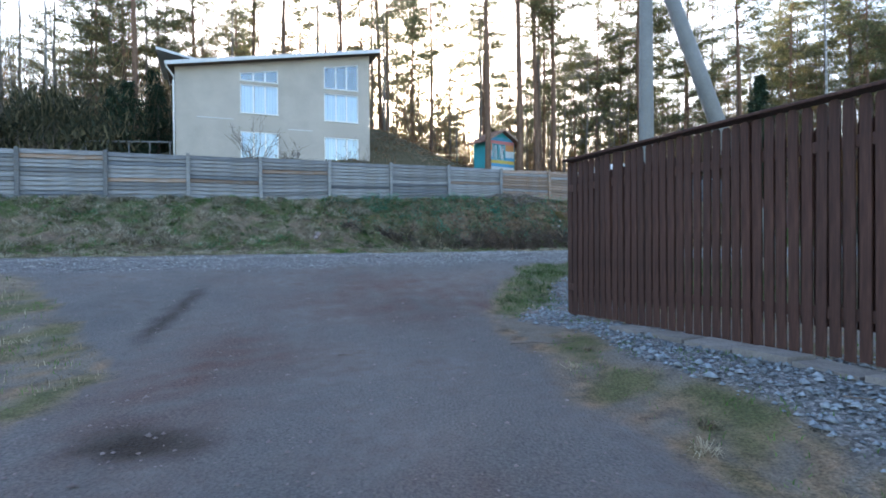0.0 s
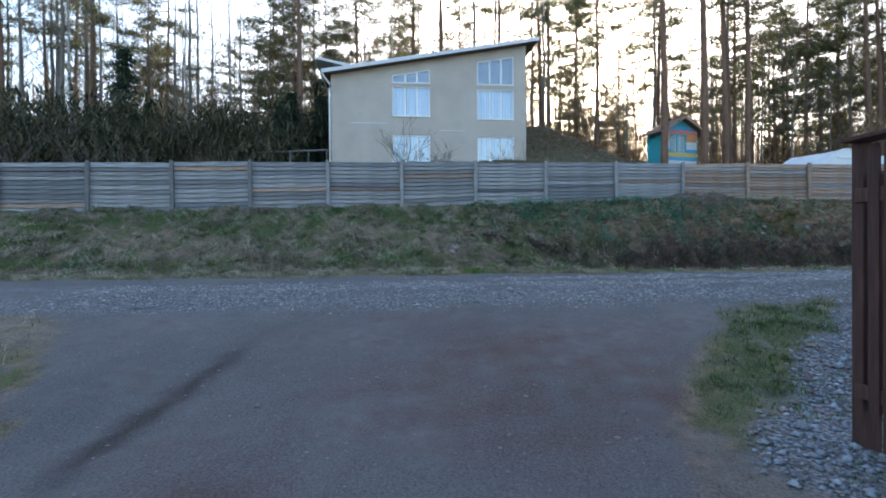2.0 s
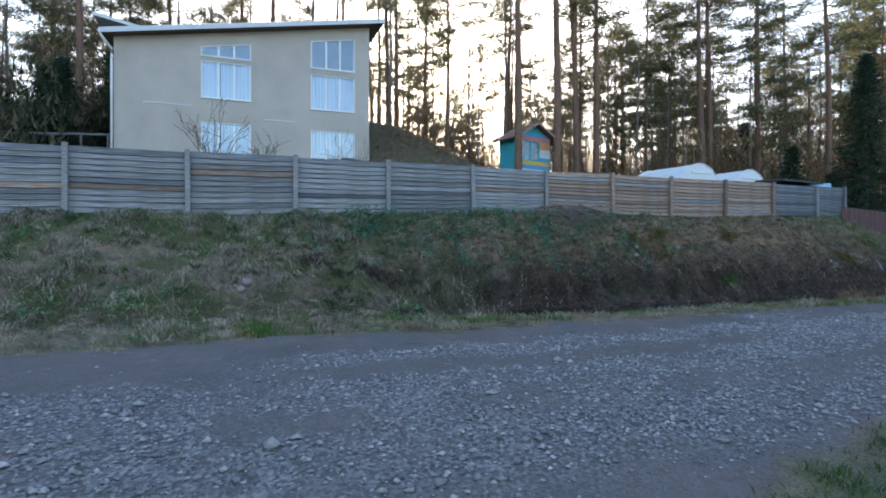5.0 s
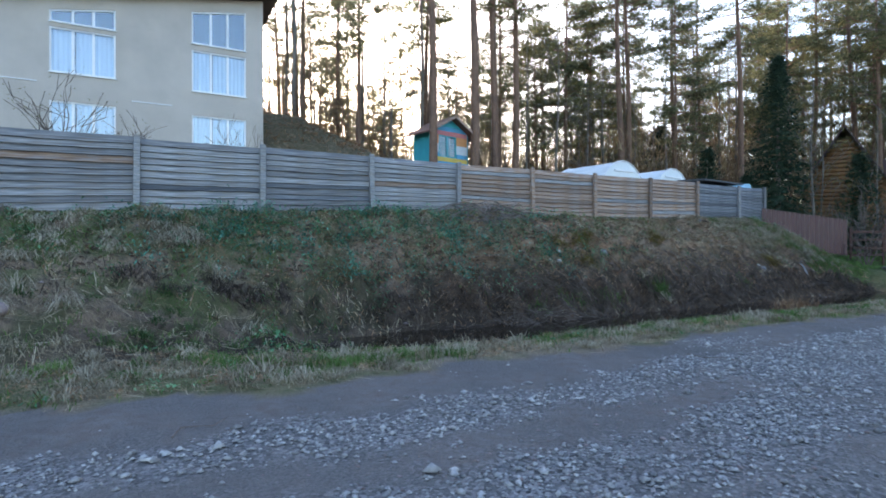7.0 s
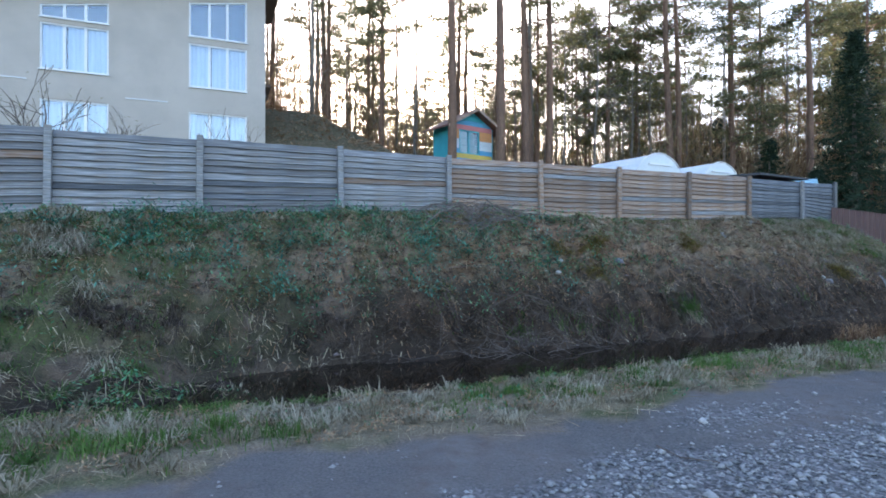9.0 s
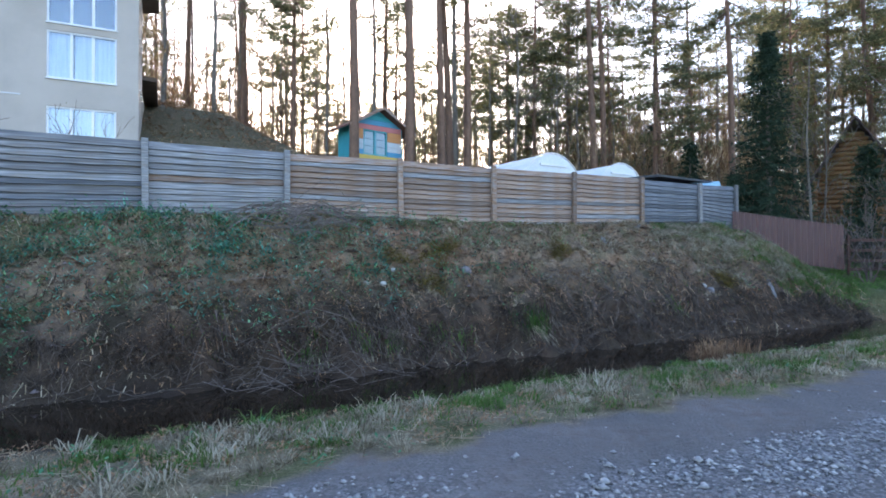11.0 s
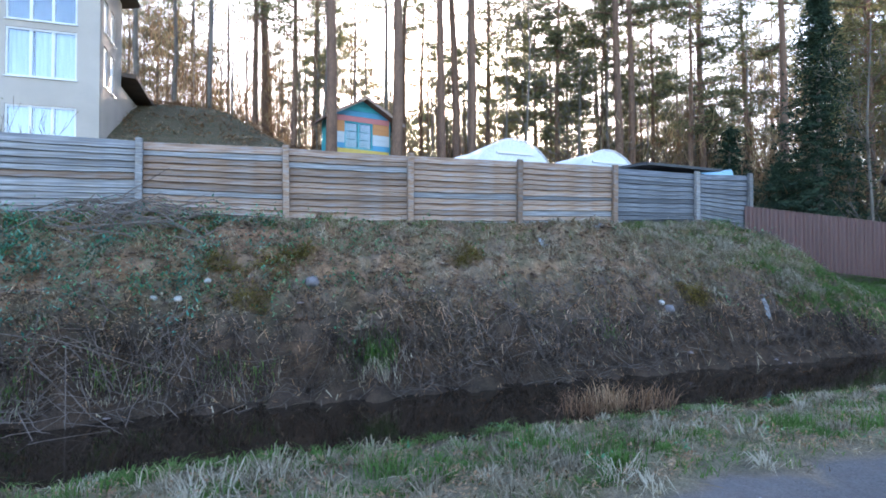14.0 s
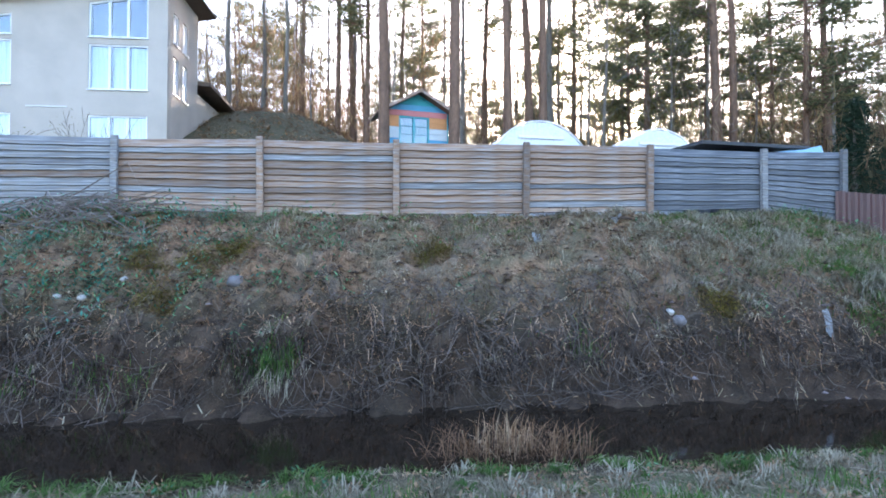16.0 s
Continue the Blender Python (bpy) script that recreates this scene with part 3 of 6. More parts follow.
POST_LOW = [1.65, 1.66, 1.68, 1.7, 1.72, 1.8, 1.88, 1.9, 2.02, 2.06, 2.2, 2.28, 2.23, 2.23, 2.27, 2.33, 2.38, 2.06]
fence = thing("plank_fence", "weathered grey and brown horizontal plank fence on the bank", "fence", kind="structure")
prng = random.Random(3)


def plank_mesh(name, material, seed):
    """A waney board one metre long in x, with an uneven lower edge."""
    r = random.Random(seed)
    sp, k = Soup(), 13
    top, low = [], []
    for i in range(k):
        x = i / (k - 1)
        low.append((x, r.uniform(-0.009, 0.009) + 0.005 * math.sin(x * 6 + seed)))
        top.append((x, 0.16 + r.uniform(-0.003, 0.003)))
    v = [(x, 0.0, z) for x, z in low] + [(x, 0.0, z) for x, z in top] + [(x, 0.03, z) for x, z in low] + [(x, 0.03, z) for x, z in top]
    f = []
    for i in range(k - 1):
        f += [(i, i + 1, k + i + 1, k + i), (2 * k + i + 1, 2 * k + i, 3 * k + i, 3 * k + i + 1), (i + 1, i, 2 * k + i, 2 * k + i + 1), (k + i, k + i + 1, 3 * k + i + 1, 3 * k + i)]
    f += [(0, k, 3 * k, 2 * k), (2 * k - 1, k - 1, 3 * k - 1, 4 * k - 1)]
    sp.add(v, f)
    return sp.mesh(name, material)


PLANKS = {mt: [plank_mesh("plank", mt, 11 * q + 1) for q in range(7)] for mt in (GREY_WOOD, WARM_WOOD, DARK_WOOD)}
for i in range(len(POST_S)):
    x, y = world_xy(POST_S[i], POST_N[i])
    sp = Soup()
    sp.box((-0.06, -0.085, 0), (0.06, 0.0, POST_TOP[i] - POST_LOW[i] + 0.25))
    turn = math.degrees(math.atan2(UY, UX))
    warm = 11 < i < 16
    part("post", sp, WARM_WOOD if warm else GREY_WOOD, fence, m=pose(x, y, POST_LOW[i] - 0.25, prng.uniform(-0.6, 0.6), prng.uniform(-0.7, 0.7), turn), bevel=0.008)
for i in range(len(POST_S) - 1):
    (x0, y0), (x1, y1) = world_xy(POST_S[i], POST_N[i]), world_xy(POST_S[i + 1], POST_N[i + 1])
    length, ang = math.hypot(x1 - x0, y1 - y0), math.atan2(y1 - y0, x1 - x0)
    lo0, lo1, hi0, hi1 = POST_LOW[i] + 0.06, POST_LOW[i + 1] + 0.06, POST_TOP[i] - 0.05, POST_TOP[i + 1] - 0.05
    if i == 16:
        lo1 += 0.1
    count = 11
    for k in range(count):
        z0, z1 = lo0 + (hi0 - lo0 - 0.14) * k / (count - 1), lo1 + (hi1 - lo1 - 0.14) * k / (count - 1)
        if 11 <= i < 15:
            mat = WARM_WOOD if prng.random() < 0.93 else GREY_WOOD
        elif i >= 15:
            mat = DARK_WOOD
        else:
            mat = GREY_WOOD if prng.random() < 0.84 else (WARM_WOOD if prng.random() < 0.5 else DARK_WOOD)
        tilt = math.atan2(z1 - z0, length) + radians(prng.uniform(-0.45, 0.45))
        m = Matrix.Translation((x0, y0, z0 + prng.uniform(-0.014, 0.014))) @ Euler((0, -tilt, ang)).to_matrix().to_4x4() @ Euler((radians(-20.0 + prng.uniform(-3.5, 3.5)), 0, 0)).to_matrix().to_4x4() @ Matrix.Translation((0, 0.002, 0)) @ Matrix.Diagonal((length, 1, prng.uniform(0.9, 1.08), 1))
        part("plank", PLANKS[mat][prng.randrange(7)], mat, fence, m=m)

# ---- brown picket fence at the corner of the side road ----
BX, BY, BDX, BDY = 1.74, 6.52, 0.405, -0.914
pickets = thing("picket_fence", "dark brown painted board-on-board picket fence", "fence", kind="structure")


def picket_mesh(w, h):
    sp = Soup()
    t = 0.02
    prof = [(-w, 0), (w, 0), (w, h - 0.03), (w * 0.6, h), (-w * 0.6, h), (-w, h - 0.03)]
    v = [(x, 0, z) for x, z in prof] + [(x, t, z) for x, z in prof]
    sp.add(v, [(0, 1, 2, 3, 4, 5), (11, 10, 9, 8, 7, 6)] + [(i, i + 6, (i + 1) % 6 + 6, (i + 1) % 6) for i in range(6)])
    return sp.mesh("picket", BROWN_PAINT)


PICKET, BACK_PICKET = picket_mesh(0.039, 1.9), picket_mesh(0.037, 1.52)
bang = math.degrees(math.atan2(BDY, BDX))
BLEN = 11.5


def brown_top(d):
    return 1.27 + 0.008 * d


for k in range(108):
    d = 0.1 + 0.105 * k
    for side, off in ((-0.03, 0.0), (0.03, 0.0525)):
        dd = d + off
        x, y = BX + BDX * dd - BDY * -side, BY + BDY * dd + BDX * -side
        base = brown_top(dd) - 1.93 + (0.22 if side < 0 else 0.0) + prng.uniform(-0.012, 0.012)
        part("picket", BACK_PICKET if side < 0 else PICKET, BROWN_PAINT, pickets, m=pose(x, y, base, prng.uniform(-0.4, 0.4), prng.uniform(-0.3, 0.3), bang))
for z in (-1.6, -0.35):
    sp = Soup()
    sp.box((0, -0.018, -0.045), (BLEN, 0.02, 0.045))
    part("rail", sp, BROWN_PAINT, pickets, m=pose(BX, BY, 1.27 + z, 0, -0.45, bang), bevel=0.006)
sp = Soup()
sp.box((-0.03, -0.09, 0), (BLEN, 0.09, 0.028))
part("cap_rail", sp, BROWN_PAINT, pickets, m=pose(BX, BY, 1.262, 0, -0.45, bang), bevel=0.006)
for d in (0.0, 2.6, 5.2, 7.8, 10.4):
    sp = Soup()
    sp.box((-0.045, 0.0, 0), (0.045, 0.07, 1.98))
    part("post", sp, BROWN_PAINT, pickets, m=pose(BX + BDX * d, BY + BDY * d, -0.72, 0, 0, bang), bevel=0.008)
paving = thing("edging_slabs", "row of grey concrete slabs along the brown fence", "paving", kind="structure")
slab = Soup()
slab.box((0.018, -0.16, -0.08), (0.482, 0.16, 0.03))
slab_mesh = slab.mesh("slab", SLAB)
for k in range(21):
    d = 1.2 + 0.5 * k
    x, y = BX + BDX * d - 0.22 * 0.914, BY + BDY * d - 0.22 * 0.405
    part("slab", slab_mesh, SLAB, paving, m=pose(x, y, ground_z(x, y) + 0.012, prng.uniform(-3, 3), prng.uniform(-2, 2), bang + prng.uniform(-2.5, 2.5)))

# ---- two-storey house ----
HX, HY = -14.80, 29.92
hang = math.degrees(math.atan2(0.3953, 0.9185))
HM = pose(HX, HY, 0, 0, 0, hang)
HW, HD, HBASE = 10.92, 3.3, 4.2
house = thing("house", "beige rendered two-storey house with white windows and sloping roof", "house", HM)


def wall_with_openings(sp, x0, x1, z0, top, openings, y0, y1):
    """An upright wall along x with rectangular openings; top(x) gives its sloping upper edge."""
    xs = sorted({x0, x1, *[v for o in openings for v in o[:2]]})
    levels = sorted({v for o in openings for v in o[2:] if not callable(v)})
    for a, b in zip(xs[:-1], xs[1:]):
        holes = sorted([(o[2], o[3]) for o in openings if o[0] <= a + 1e-6 and o[1] >= b - 1e-6])
        z = z0
        for lo, hi in holes + [(None, None)]:
            ta, tb = (lo, lo) if lo is not None else (top(a), top(b))
            if callable(ta):
                ta, tb = ta(a), ta(b)
            za, zb = z if not callable(z) else z(a), z if not callable(z) else z(b)
            cuts = [c for c in levels if max(za, zb) + 1e-6 < c < min(ta, tb) - 1e-6]
            for (pa, pb), (qa, qb) in zip([(za, zb)] + [(c, c) for c in cuts], [(c, c) for c in cuts] + [(ta, tb)]):
                v = [(a, y0, pa), (b, y0, pb), (b, y1, pb), (a, y1, pa), (a, y0, qa), (b, y0, qb), (b, y1, qb), (a, y1, qa)]
                sp.add(v, [(0, 3, 2, 1), (4, 5, 6, 7), (0, 1, 5, 4), (1, 2, 6, 5), (2, 3, 7, 6), (3, 0, 4, 7)])
            z = hi


def roof_z(x):
    return 10.02 + (11.92 - 10.02) * x / HW


W1, W2 = (3.36, 5.46), (8.12, 10.22)
OPEN = [(W1[0], W1[1], 5.0, 6.74), (W1[0], W1[1], 7.78, 9.44), (W1[0], W1[1], 9.62, lambda x: 10.05 + 0.174 * (x - W1[0])),
        (W2[0], W2[1], 5.0, 6.72), (W2[0], W2[1], 7.68, 9.36), (W2[0], W2[1], 9.62, lambda x: 10.90 + 0.174 * (x - W2[0]))]
sp = Soup()
wall_with_openings(sp, 0.0, HW, HBASE, lambda x: roof_z(x) - 0.02, OPEN, 0.0, 0.3)
part("front_wall", sp.weld(), RENDER_WALL, house)
side_open = [(0.55, 1.15, 7.75, 9.2), (0.55, 1.15, 9.7, 10.9), (1.5, 2.1, 7.75, 9.2), (1.5, 2.1, 9.7, 10.9)]
sp = Soup()
wall_with_openings(sp, 0.302, HD, HBASE, lambda x: roof_z(HW) - 0.02, side_open, 0.0, 0.3)
part("side_wall", sp.weld(), RENDER_WALL, house, m=pose(HW, 0, 0, 0, 0, 90))
sp = Soup()
wall_with_openings(sp, 0.302, HD + 3.5, HBASE, lambda x: roof_z(0.2) - 0.02, [], 0.0, 0.3)
part("side_wall", sp, RENDER_WALL, house, m=pose(0.3, 0, 0, 0, 0, 90))
sp = Soup()
sp.box((0.302, HD - 0.3, HBASE), (HW - 0.302, HD, 9.9))
part("back_wall", sp, RENDER_WALL, house)
# rear lower block and its eaves
sp = Soup()
sp.box((3.0, HD + 0.003, HBASE), (HW - 0.02, HD + 4.3, 8.55))
part("rear_block", sp, RENDER_WALL, house)
sp = Soup()
v = [(2.6, HD + 0.01, 9.3), (HW + 0.55, HD + 0.01, 8.9), (HW + 0.55, HD + 4.8, 8.75), (2.6, HD + 4.8, 9.3)]
sp.add(v + [(x, y, z + 0.16) for x, y, z in v], [(3, 2, 1, 0), (4, 5, 6, 7), (0, 1, 5, 4), (1, 2, 6, 5), (2, 3, 7, 6), (3, 0, 4, 7)])
part("rear_roof", sp, SOFFIT, house, "dark lower rear roof")
sp = Soup()
sp.box((HW + 0.05, HD + 4.32, HBASE), (HW + 0.13, HD + 4.4, 8.7))
part("downpipe", sp, WHITE_PVC, house, "white drainpipe")


def roof_slab(sp, x0, x1, y0, y1, z_of, thick):
    v = [(x0, y0, z_of(x0)), (x1, y0, z_of(x1)), (x1, y1, z_of(x1)), (x0, y1, z_of(x0))]
    sp.add(v + [(x, y, z + thick) for x, y, z in v], [(3, 2, 1, 0), (4, 5, 6, 7), (0, 1, 5, 4), (1, 2, 6, 5), (2, 3, 7, 6), (3, 0, 4, 7)])


slope = lambda x: 10.02 + 0.174 * x
roof = Soup()
roof_slab(roof, -0.42, HW + 0.62, -0.55, HD + 0.5, slope, 0.09)
roof_ob = part("roof", roof, SOFFIT, house, "sloping roof with dark soffit")
sp = Soup()
roof_slab(sp, -0.44, HW + 0.64, -0.575, -0.552, lambda x: slope(x) - 0.03, 0.21)
part("fascia", sp, ROOF_EDGE, roof_ob, "pale fascia board")
sp = Soup()
roof_slab(sp, -0.46, -0.422, -0.575, HD + 0.5, lambda x: slope(-0.42) - 0.03, 0.21)
part("gutter", sp, ROOF_EDGE, roof_ob)
up = lambda x: 11.15 - 0.2 * (x + 0.6)
sp = Soup()
roof_slab(sp, -1.0, 5.2, 1.2, HD + 4.0, up, 0.14)
part("upper_roof", sp, ROOF_EDGE, house, "pale rear roof rising the other way")
sp = Soup()
wall_with_openings(sp, 0.31, 4.6, 9.9, lambda x: up(x) - 0.01, [], 1.6, HD + 3.4)
part("upper_wall", sp, SOFFIT, house)
sp = Soup()
sp.tube([(-0.4, -0.5, 10.0), (-0.38, -0.45, 9.85), (-0.05, -0.1, 9.45), (-0.06, -0.08, 9.2), (-0.06, -0.08, 4.3)], [0.05] * 5, 8)
part("downpipe", sp, WHITE_PVC, house, "white drainpipe", smooth=True)


def window(parent, x0, x1, z0, z1, mullions, m=None, curtains=True, top_slope=0.0):
    """A white window in an opening of a wall 0.3 m deep; y grows inwards."""
    w = part("window", Soup_frame(x0, x1, z0, z1, mullions, top_slope), WHITE_PVC, parent, m=m)
    xs = [x0 + 0.05, *[x0 + (x1 - x0) * q for q in mullions], x1 - 0.05]
    for c in xs[1:-1]:
        part("mullion", mullion(c, z0, z1 + top_slope * (c - x0)), WHITE_PVC, w)
    for a, b in zip(xs[:-1], xs[1:]):
        g = Soup()
        ta, tb = z1 + top_slope * (a - x0) - 0.05, z1 + top_slope * (b - x0) - 0.05
        g.add([(a, 0.085, z0 + 0.05), (b, 0.085, z0 + 0.05), (b, 0.085, tb), (a, 0.085, ta), (a, 0.092, z0 + 0.05), (b, 0.092, z0 + 0.05), (b, 0.092, tb), (a, 0.092, ta)],
              [(0, 1, 2, 3), (7, 6, 5, 4), (0, 4, 5, 1), (1, 5, 6, 2), (2, 6, 7, 3), (3, 7, 4, 0)])
        part("pane", g, GLASS, w)
    sill = Soup()
    sill.box((x0 - 0.03, -0.06, z0 - 0.035), (x1 + 0.03, 0.05, z0 - 0.004))
    part("sill", sill, WHITE_PVC, w)
    if curtains:
        c = Soup()
        k = 44
        top = lambda x: z1 + top_slope * (x - x0) - 0.02
        xsn = [x0 + 0.02 + (x1 - x0 - 0.04) * i / k for i in range(k + 1)]
        for lo, hi in ((0, int(k * 0.36)), (int(k * 0.40), int(k * 0.66)), (int(k * 0.69), k)):
            v, f = [], []
            for i in range(lo, hi + 1):
                yy = 0.22 + 0.02 * math.sin(i * 1.9) + 0.01 * math.sin(i * 0.7)
                v += [(xsn[i], yy, z0 + 0.03), (xsn[i], yy, top(xsn[i]))]
            for i in range(hi - lo):
                f.append((2 * i, 2 * i + 2, 2 * i + 3, 2 * i + 1))
            c.add(v, f)
        part("curtain", c, CURTAIN, w, "pale drawn curtains", smooth=True)
    # added dark panel in place of the dim interior, no room is modelled
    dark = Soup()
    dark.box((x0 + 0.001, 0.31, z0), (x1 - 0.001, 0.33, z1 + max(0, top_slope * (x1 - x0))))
    part("room_back", dark, ROOM_SHADE, w)
    return w


def Soup_frame(x0, x1, z0, z1, mullions, top_slope):
    f = Soup()
    e, y0, y1 = 0.06, 0.04, 0.13
    top = lambda x: z1 + top_slope * (x - x0)

    def bar(a, b, za, zb, zc, zd):
        f.add([(a, y0, za), (b, y0, zb), (b, y1, zb), (a, y1, za), (a, y0, zd), (b, y0, zc), (b, y1, zc), (a, y1, zd)],
              [(0, 3, 2, 1), (4, 5, 6, 7), (0, 1, 5, 4), (1, 2, 6, 5), (2, 3, 7, 6), (3, 0, 4, 7)])

    bar(x0, x1, z0, z0, z0 + e, z0 + e)
    bar(x0 + e, x1 - e, top(x0 + e) - e, top(x1 - e) - e, top(x1 - e), top(x0 + e))
    bar(x0, x0 + e, z0 + e, z0 + e, top(x0 + e), top(x0))
    bar(x1 - e, x1, z0 + e, z0 + e, top(x1), top(x1 - e))
    return f.weld()


def mullion(c, z0, z1):
    f = Soup()
    f.box((c - 0.045, 0.045, z0 + 0.06), (c + 0.045, 0.125, z1 - 0.06))
    return f


THIRDS = (0.345, 0.655)
window(house, *W1, 5.0, 6.74, THIRDS)
window(house, *W1, 7.78, 9.44, THIRDS)
window(house, *W1, 9.62, 10.05, THIRDS, curtains=False, top_slope=0.174)
window(house, *W2, 5.0, 6.72, THIRDS)
window(house, *W2, 7.68, 9.36, THIRDS)
window(house, *W2, 9.62, 10.90, THIRDS, curtains=False, top_slope=0.174)
for o in side_open:
    window(house, *o, (0.5,), m=pose(HW, 0, 0, 0, 0, 90), curtains=False)
for x0, x1, z in ((1.1, 3.0, 7.35), (6.0, 7.4, 6.98)):
    sp = Soup()
    sp.box((x0, -0.03, z), (x1, -0.001, z + 0.045))
    part("ledge", sp, ROOF_EDGE, house, "short pale ledge on the facade")
fx = Soup()
for a, b, c, d in ((-4.6, 4.7, -4.3, 5.35), (-4.3, 5.35, -0.2, 5.55)):
    fx.tube([(a, 0.6, b), (c, 0.6, d)], [0.05, 0.05], 5)
for k in range(5):
    fx.tube([(-4.3 + k, 0.6, 4.0), (-4.3 + k, 0.6, 5.36 + 0.05 * k)], [0.045, 0.045], 5)
stair_rail = thing("stair_railing", "weathered wooden railing beside the house", "railing", HM @ pose(0, 0, 0.42))
part("rail", fx, GREY_WOOD, stair_rail)

# ---- painted hut ----
HUT = pose(2.74, 37.55, 0, 0, 0, 36)
hut = thing("garden_hut", "small striped multicoloured wooden hut with gable roof", "hut", HUT)
TURQ, ORANGE, YELLOW, BLUE, PINK, PALE = [paint(n, c) for n, c in (("turquoise_paint", (0.05, 0.36, 0.42)), ("orange_paint", (0.6, 0.27, 0.1)), ("yellow_paint", (0.62, 0.45, 0.1)), ("blue_paint", (0.1, 0.33, 0.52)), ("pink_paint", (0.55, 0.2, 0.2)), ("pale_paint", (0.55, 0.6, 0.62)))]
HUT_W, HUT_D, HUT_Z, EAVE_Z, APEX_Z = 2.4, 1.4, 4.4, 7.28, 7.95
stripes = [TURQ, YELLOW, PALE, YELLOW, PALE, BLUE, YELLOW, BLUE, PALE, PALE, ORANGE, ORANGE, PINK, BLUE, TURQ, TURQ]
bz = (APEX_Z - HUT_Z) / 16
win_lo, win_hi, win_a, win_b = 5.953, 7.0625, 0.42, 1.66
for k, mt in enumerate(stripes):
    z0, z1 = HUT_Z + k * bz, HUT_Z + (k + 1) * bz - 0.008

    def inset(z):
        return max(0.0, (z - EAVE_Z) / (APEX_Z - EAVE_Z) * HUT_W / 2)

    runs = [(0.0, HUT_W)] if z1 < win_lo + 0.01 or z0 > win_hi - 0.01 else [(0.0, win_a), (win_b, HUT_W)]
    for a, b in runs:
        sp = Soup()
        a0, a1, b0, b1 = max(a, inset(z0)), max(a, inset(z1)), min(b, HUT_W - inset(z0)), min(b, HUT_W - inset(z1))
        sp.add([(a0, 0, z0), (b0, 0, z0), (b0, 0.05, z0), (a0, 0.05, z0), (a1, 0, z1), (b1, 0, z1), (b1, 0.05, z1), (a1, 0.05, z1)], [(0, 3, 2, 1), (4, 5, 6, 7), (0, 1, 5, 4), (1, 2, 6, 5), (2, 3, 7, 6), (3, 0, 4, 7)])
        part("board", sp, mt, hut)
for x in (-0.05, HUT_W):
    sp = Soup()
    sp.box((x, 0.0, HUT_Z), (x + 0.05, HUT_D, EAVE_Z - 0.02))
    part("side_wall", sp, TURQ, hut, "turquoise board wall")
sp = Soup()
sp.box((0, HUT_D - 0.05, HUT_Z), (HUT_W, HUT_D, EAVE_Z))
sp.add([(0, HUT_D - 0.03, EAVE_Z), (HUT_W, HUT_D - 0.03, EAVE_Z), (HUT_W / 2, HUT_D - 0.03, APEX_Z)], [(0, 1, 2)])
part("back_wall", sp, TURQ, hut)
hw = part("window", Soup_frame(win_a, win_b, win_lo, win_hi, (0.5,), 0.0), TURQ, hut, "turquoise window frame")
part("mullion", mullion((win_a + win_b) / 2, win_lo, win_hi), TURQ, hw)
for a, b in ((win_a + 0.06, 0.985), (1.095, win_b - 0.06)):
    for z in (6.36, 6.68):
        g = Soup()
        g.box((a, 0.05, z - 0.012), (b, 0.11, z + 0.012))
        part("glazing_bar", g, TURQ, hw)
    g = Soup()
    g.box((a, 0.082, win_lo + 0.06), (b, 0.088, win_hi - 0.06))
    part("pane", g, GLASS, hw)
for sgn in (-1, 1):
    sp = Soup()
    mid, half = HUT_W / 2, HUT_W / 2 + 0.5
    drop = (APEX_Z - EAVE_Z) / (HUT_W / 2) * half
    za, ze = APEX_Z + 0.02, APEX_Z + 0.02 - drop
    v = [(mid, -0.45, za), (mid + sgn * half, -0.45, ze), (mid + sgn * half, HUT_D + 0.3, ze), (mid, HUT_D + 0.3, za)]
    v = v if sgn < 0 else [v[1], v[0], v[3], v[2]]
    sp.add(v + [(x, y, z + 0.07) for x, y, z in v], [(0, 1, 2, 3), (7, 6, 5, 4), (1, 0, 4, 5), (2, 1, 5, 6), (3, 2, 6, 7), (0, 3, 7, 4)])
    roof_half = part("roof", sp, RUST_ROOF, hut, "brown plank roof slope")
    sp = Soup()
    ends = [(mid, -0.475, za - 0.05), (mid + sgn * half, -0.475, ze - 0.05), (mid + sgn * half, -0.453, ze - 0.05), (mid, -0.453, za - 0.05)]
    ends = ends if sgn < 0 else [ends[1], ends[0], ends[3], ends[2]]
    sp.add(ends + [(x, y, z + 0.13) for x, y, z in ends], [(0, 1, 2, 3), (7, 6, 5, 4), (1, 0, 4, 5), (2, 1, 5, 6), (3, 2, 6, 7), (0, 3, 7, 4)])
    part("barge_board", sp, WARM_WOOD, roof_half, "pale weathered barge board")

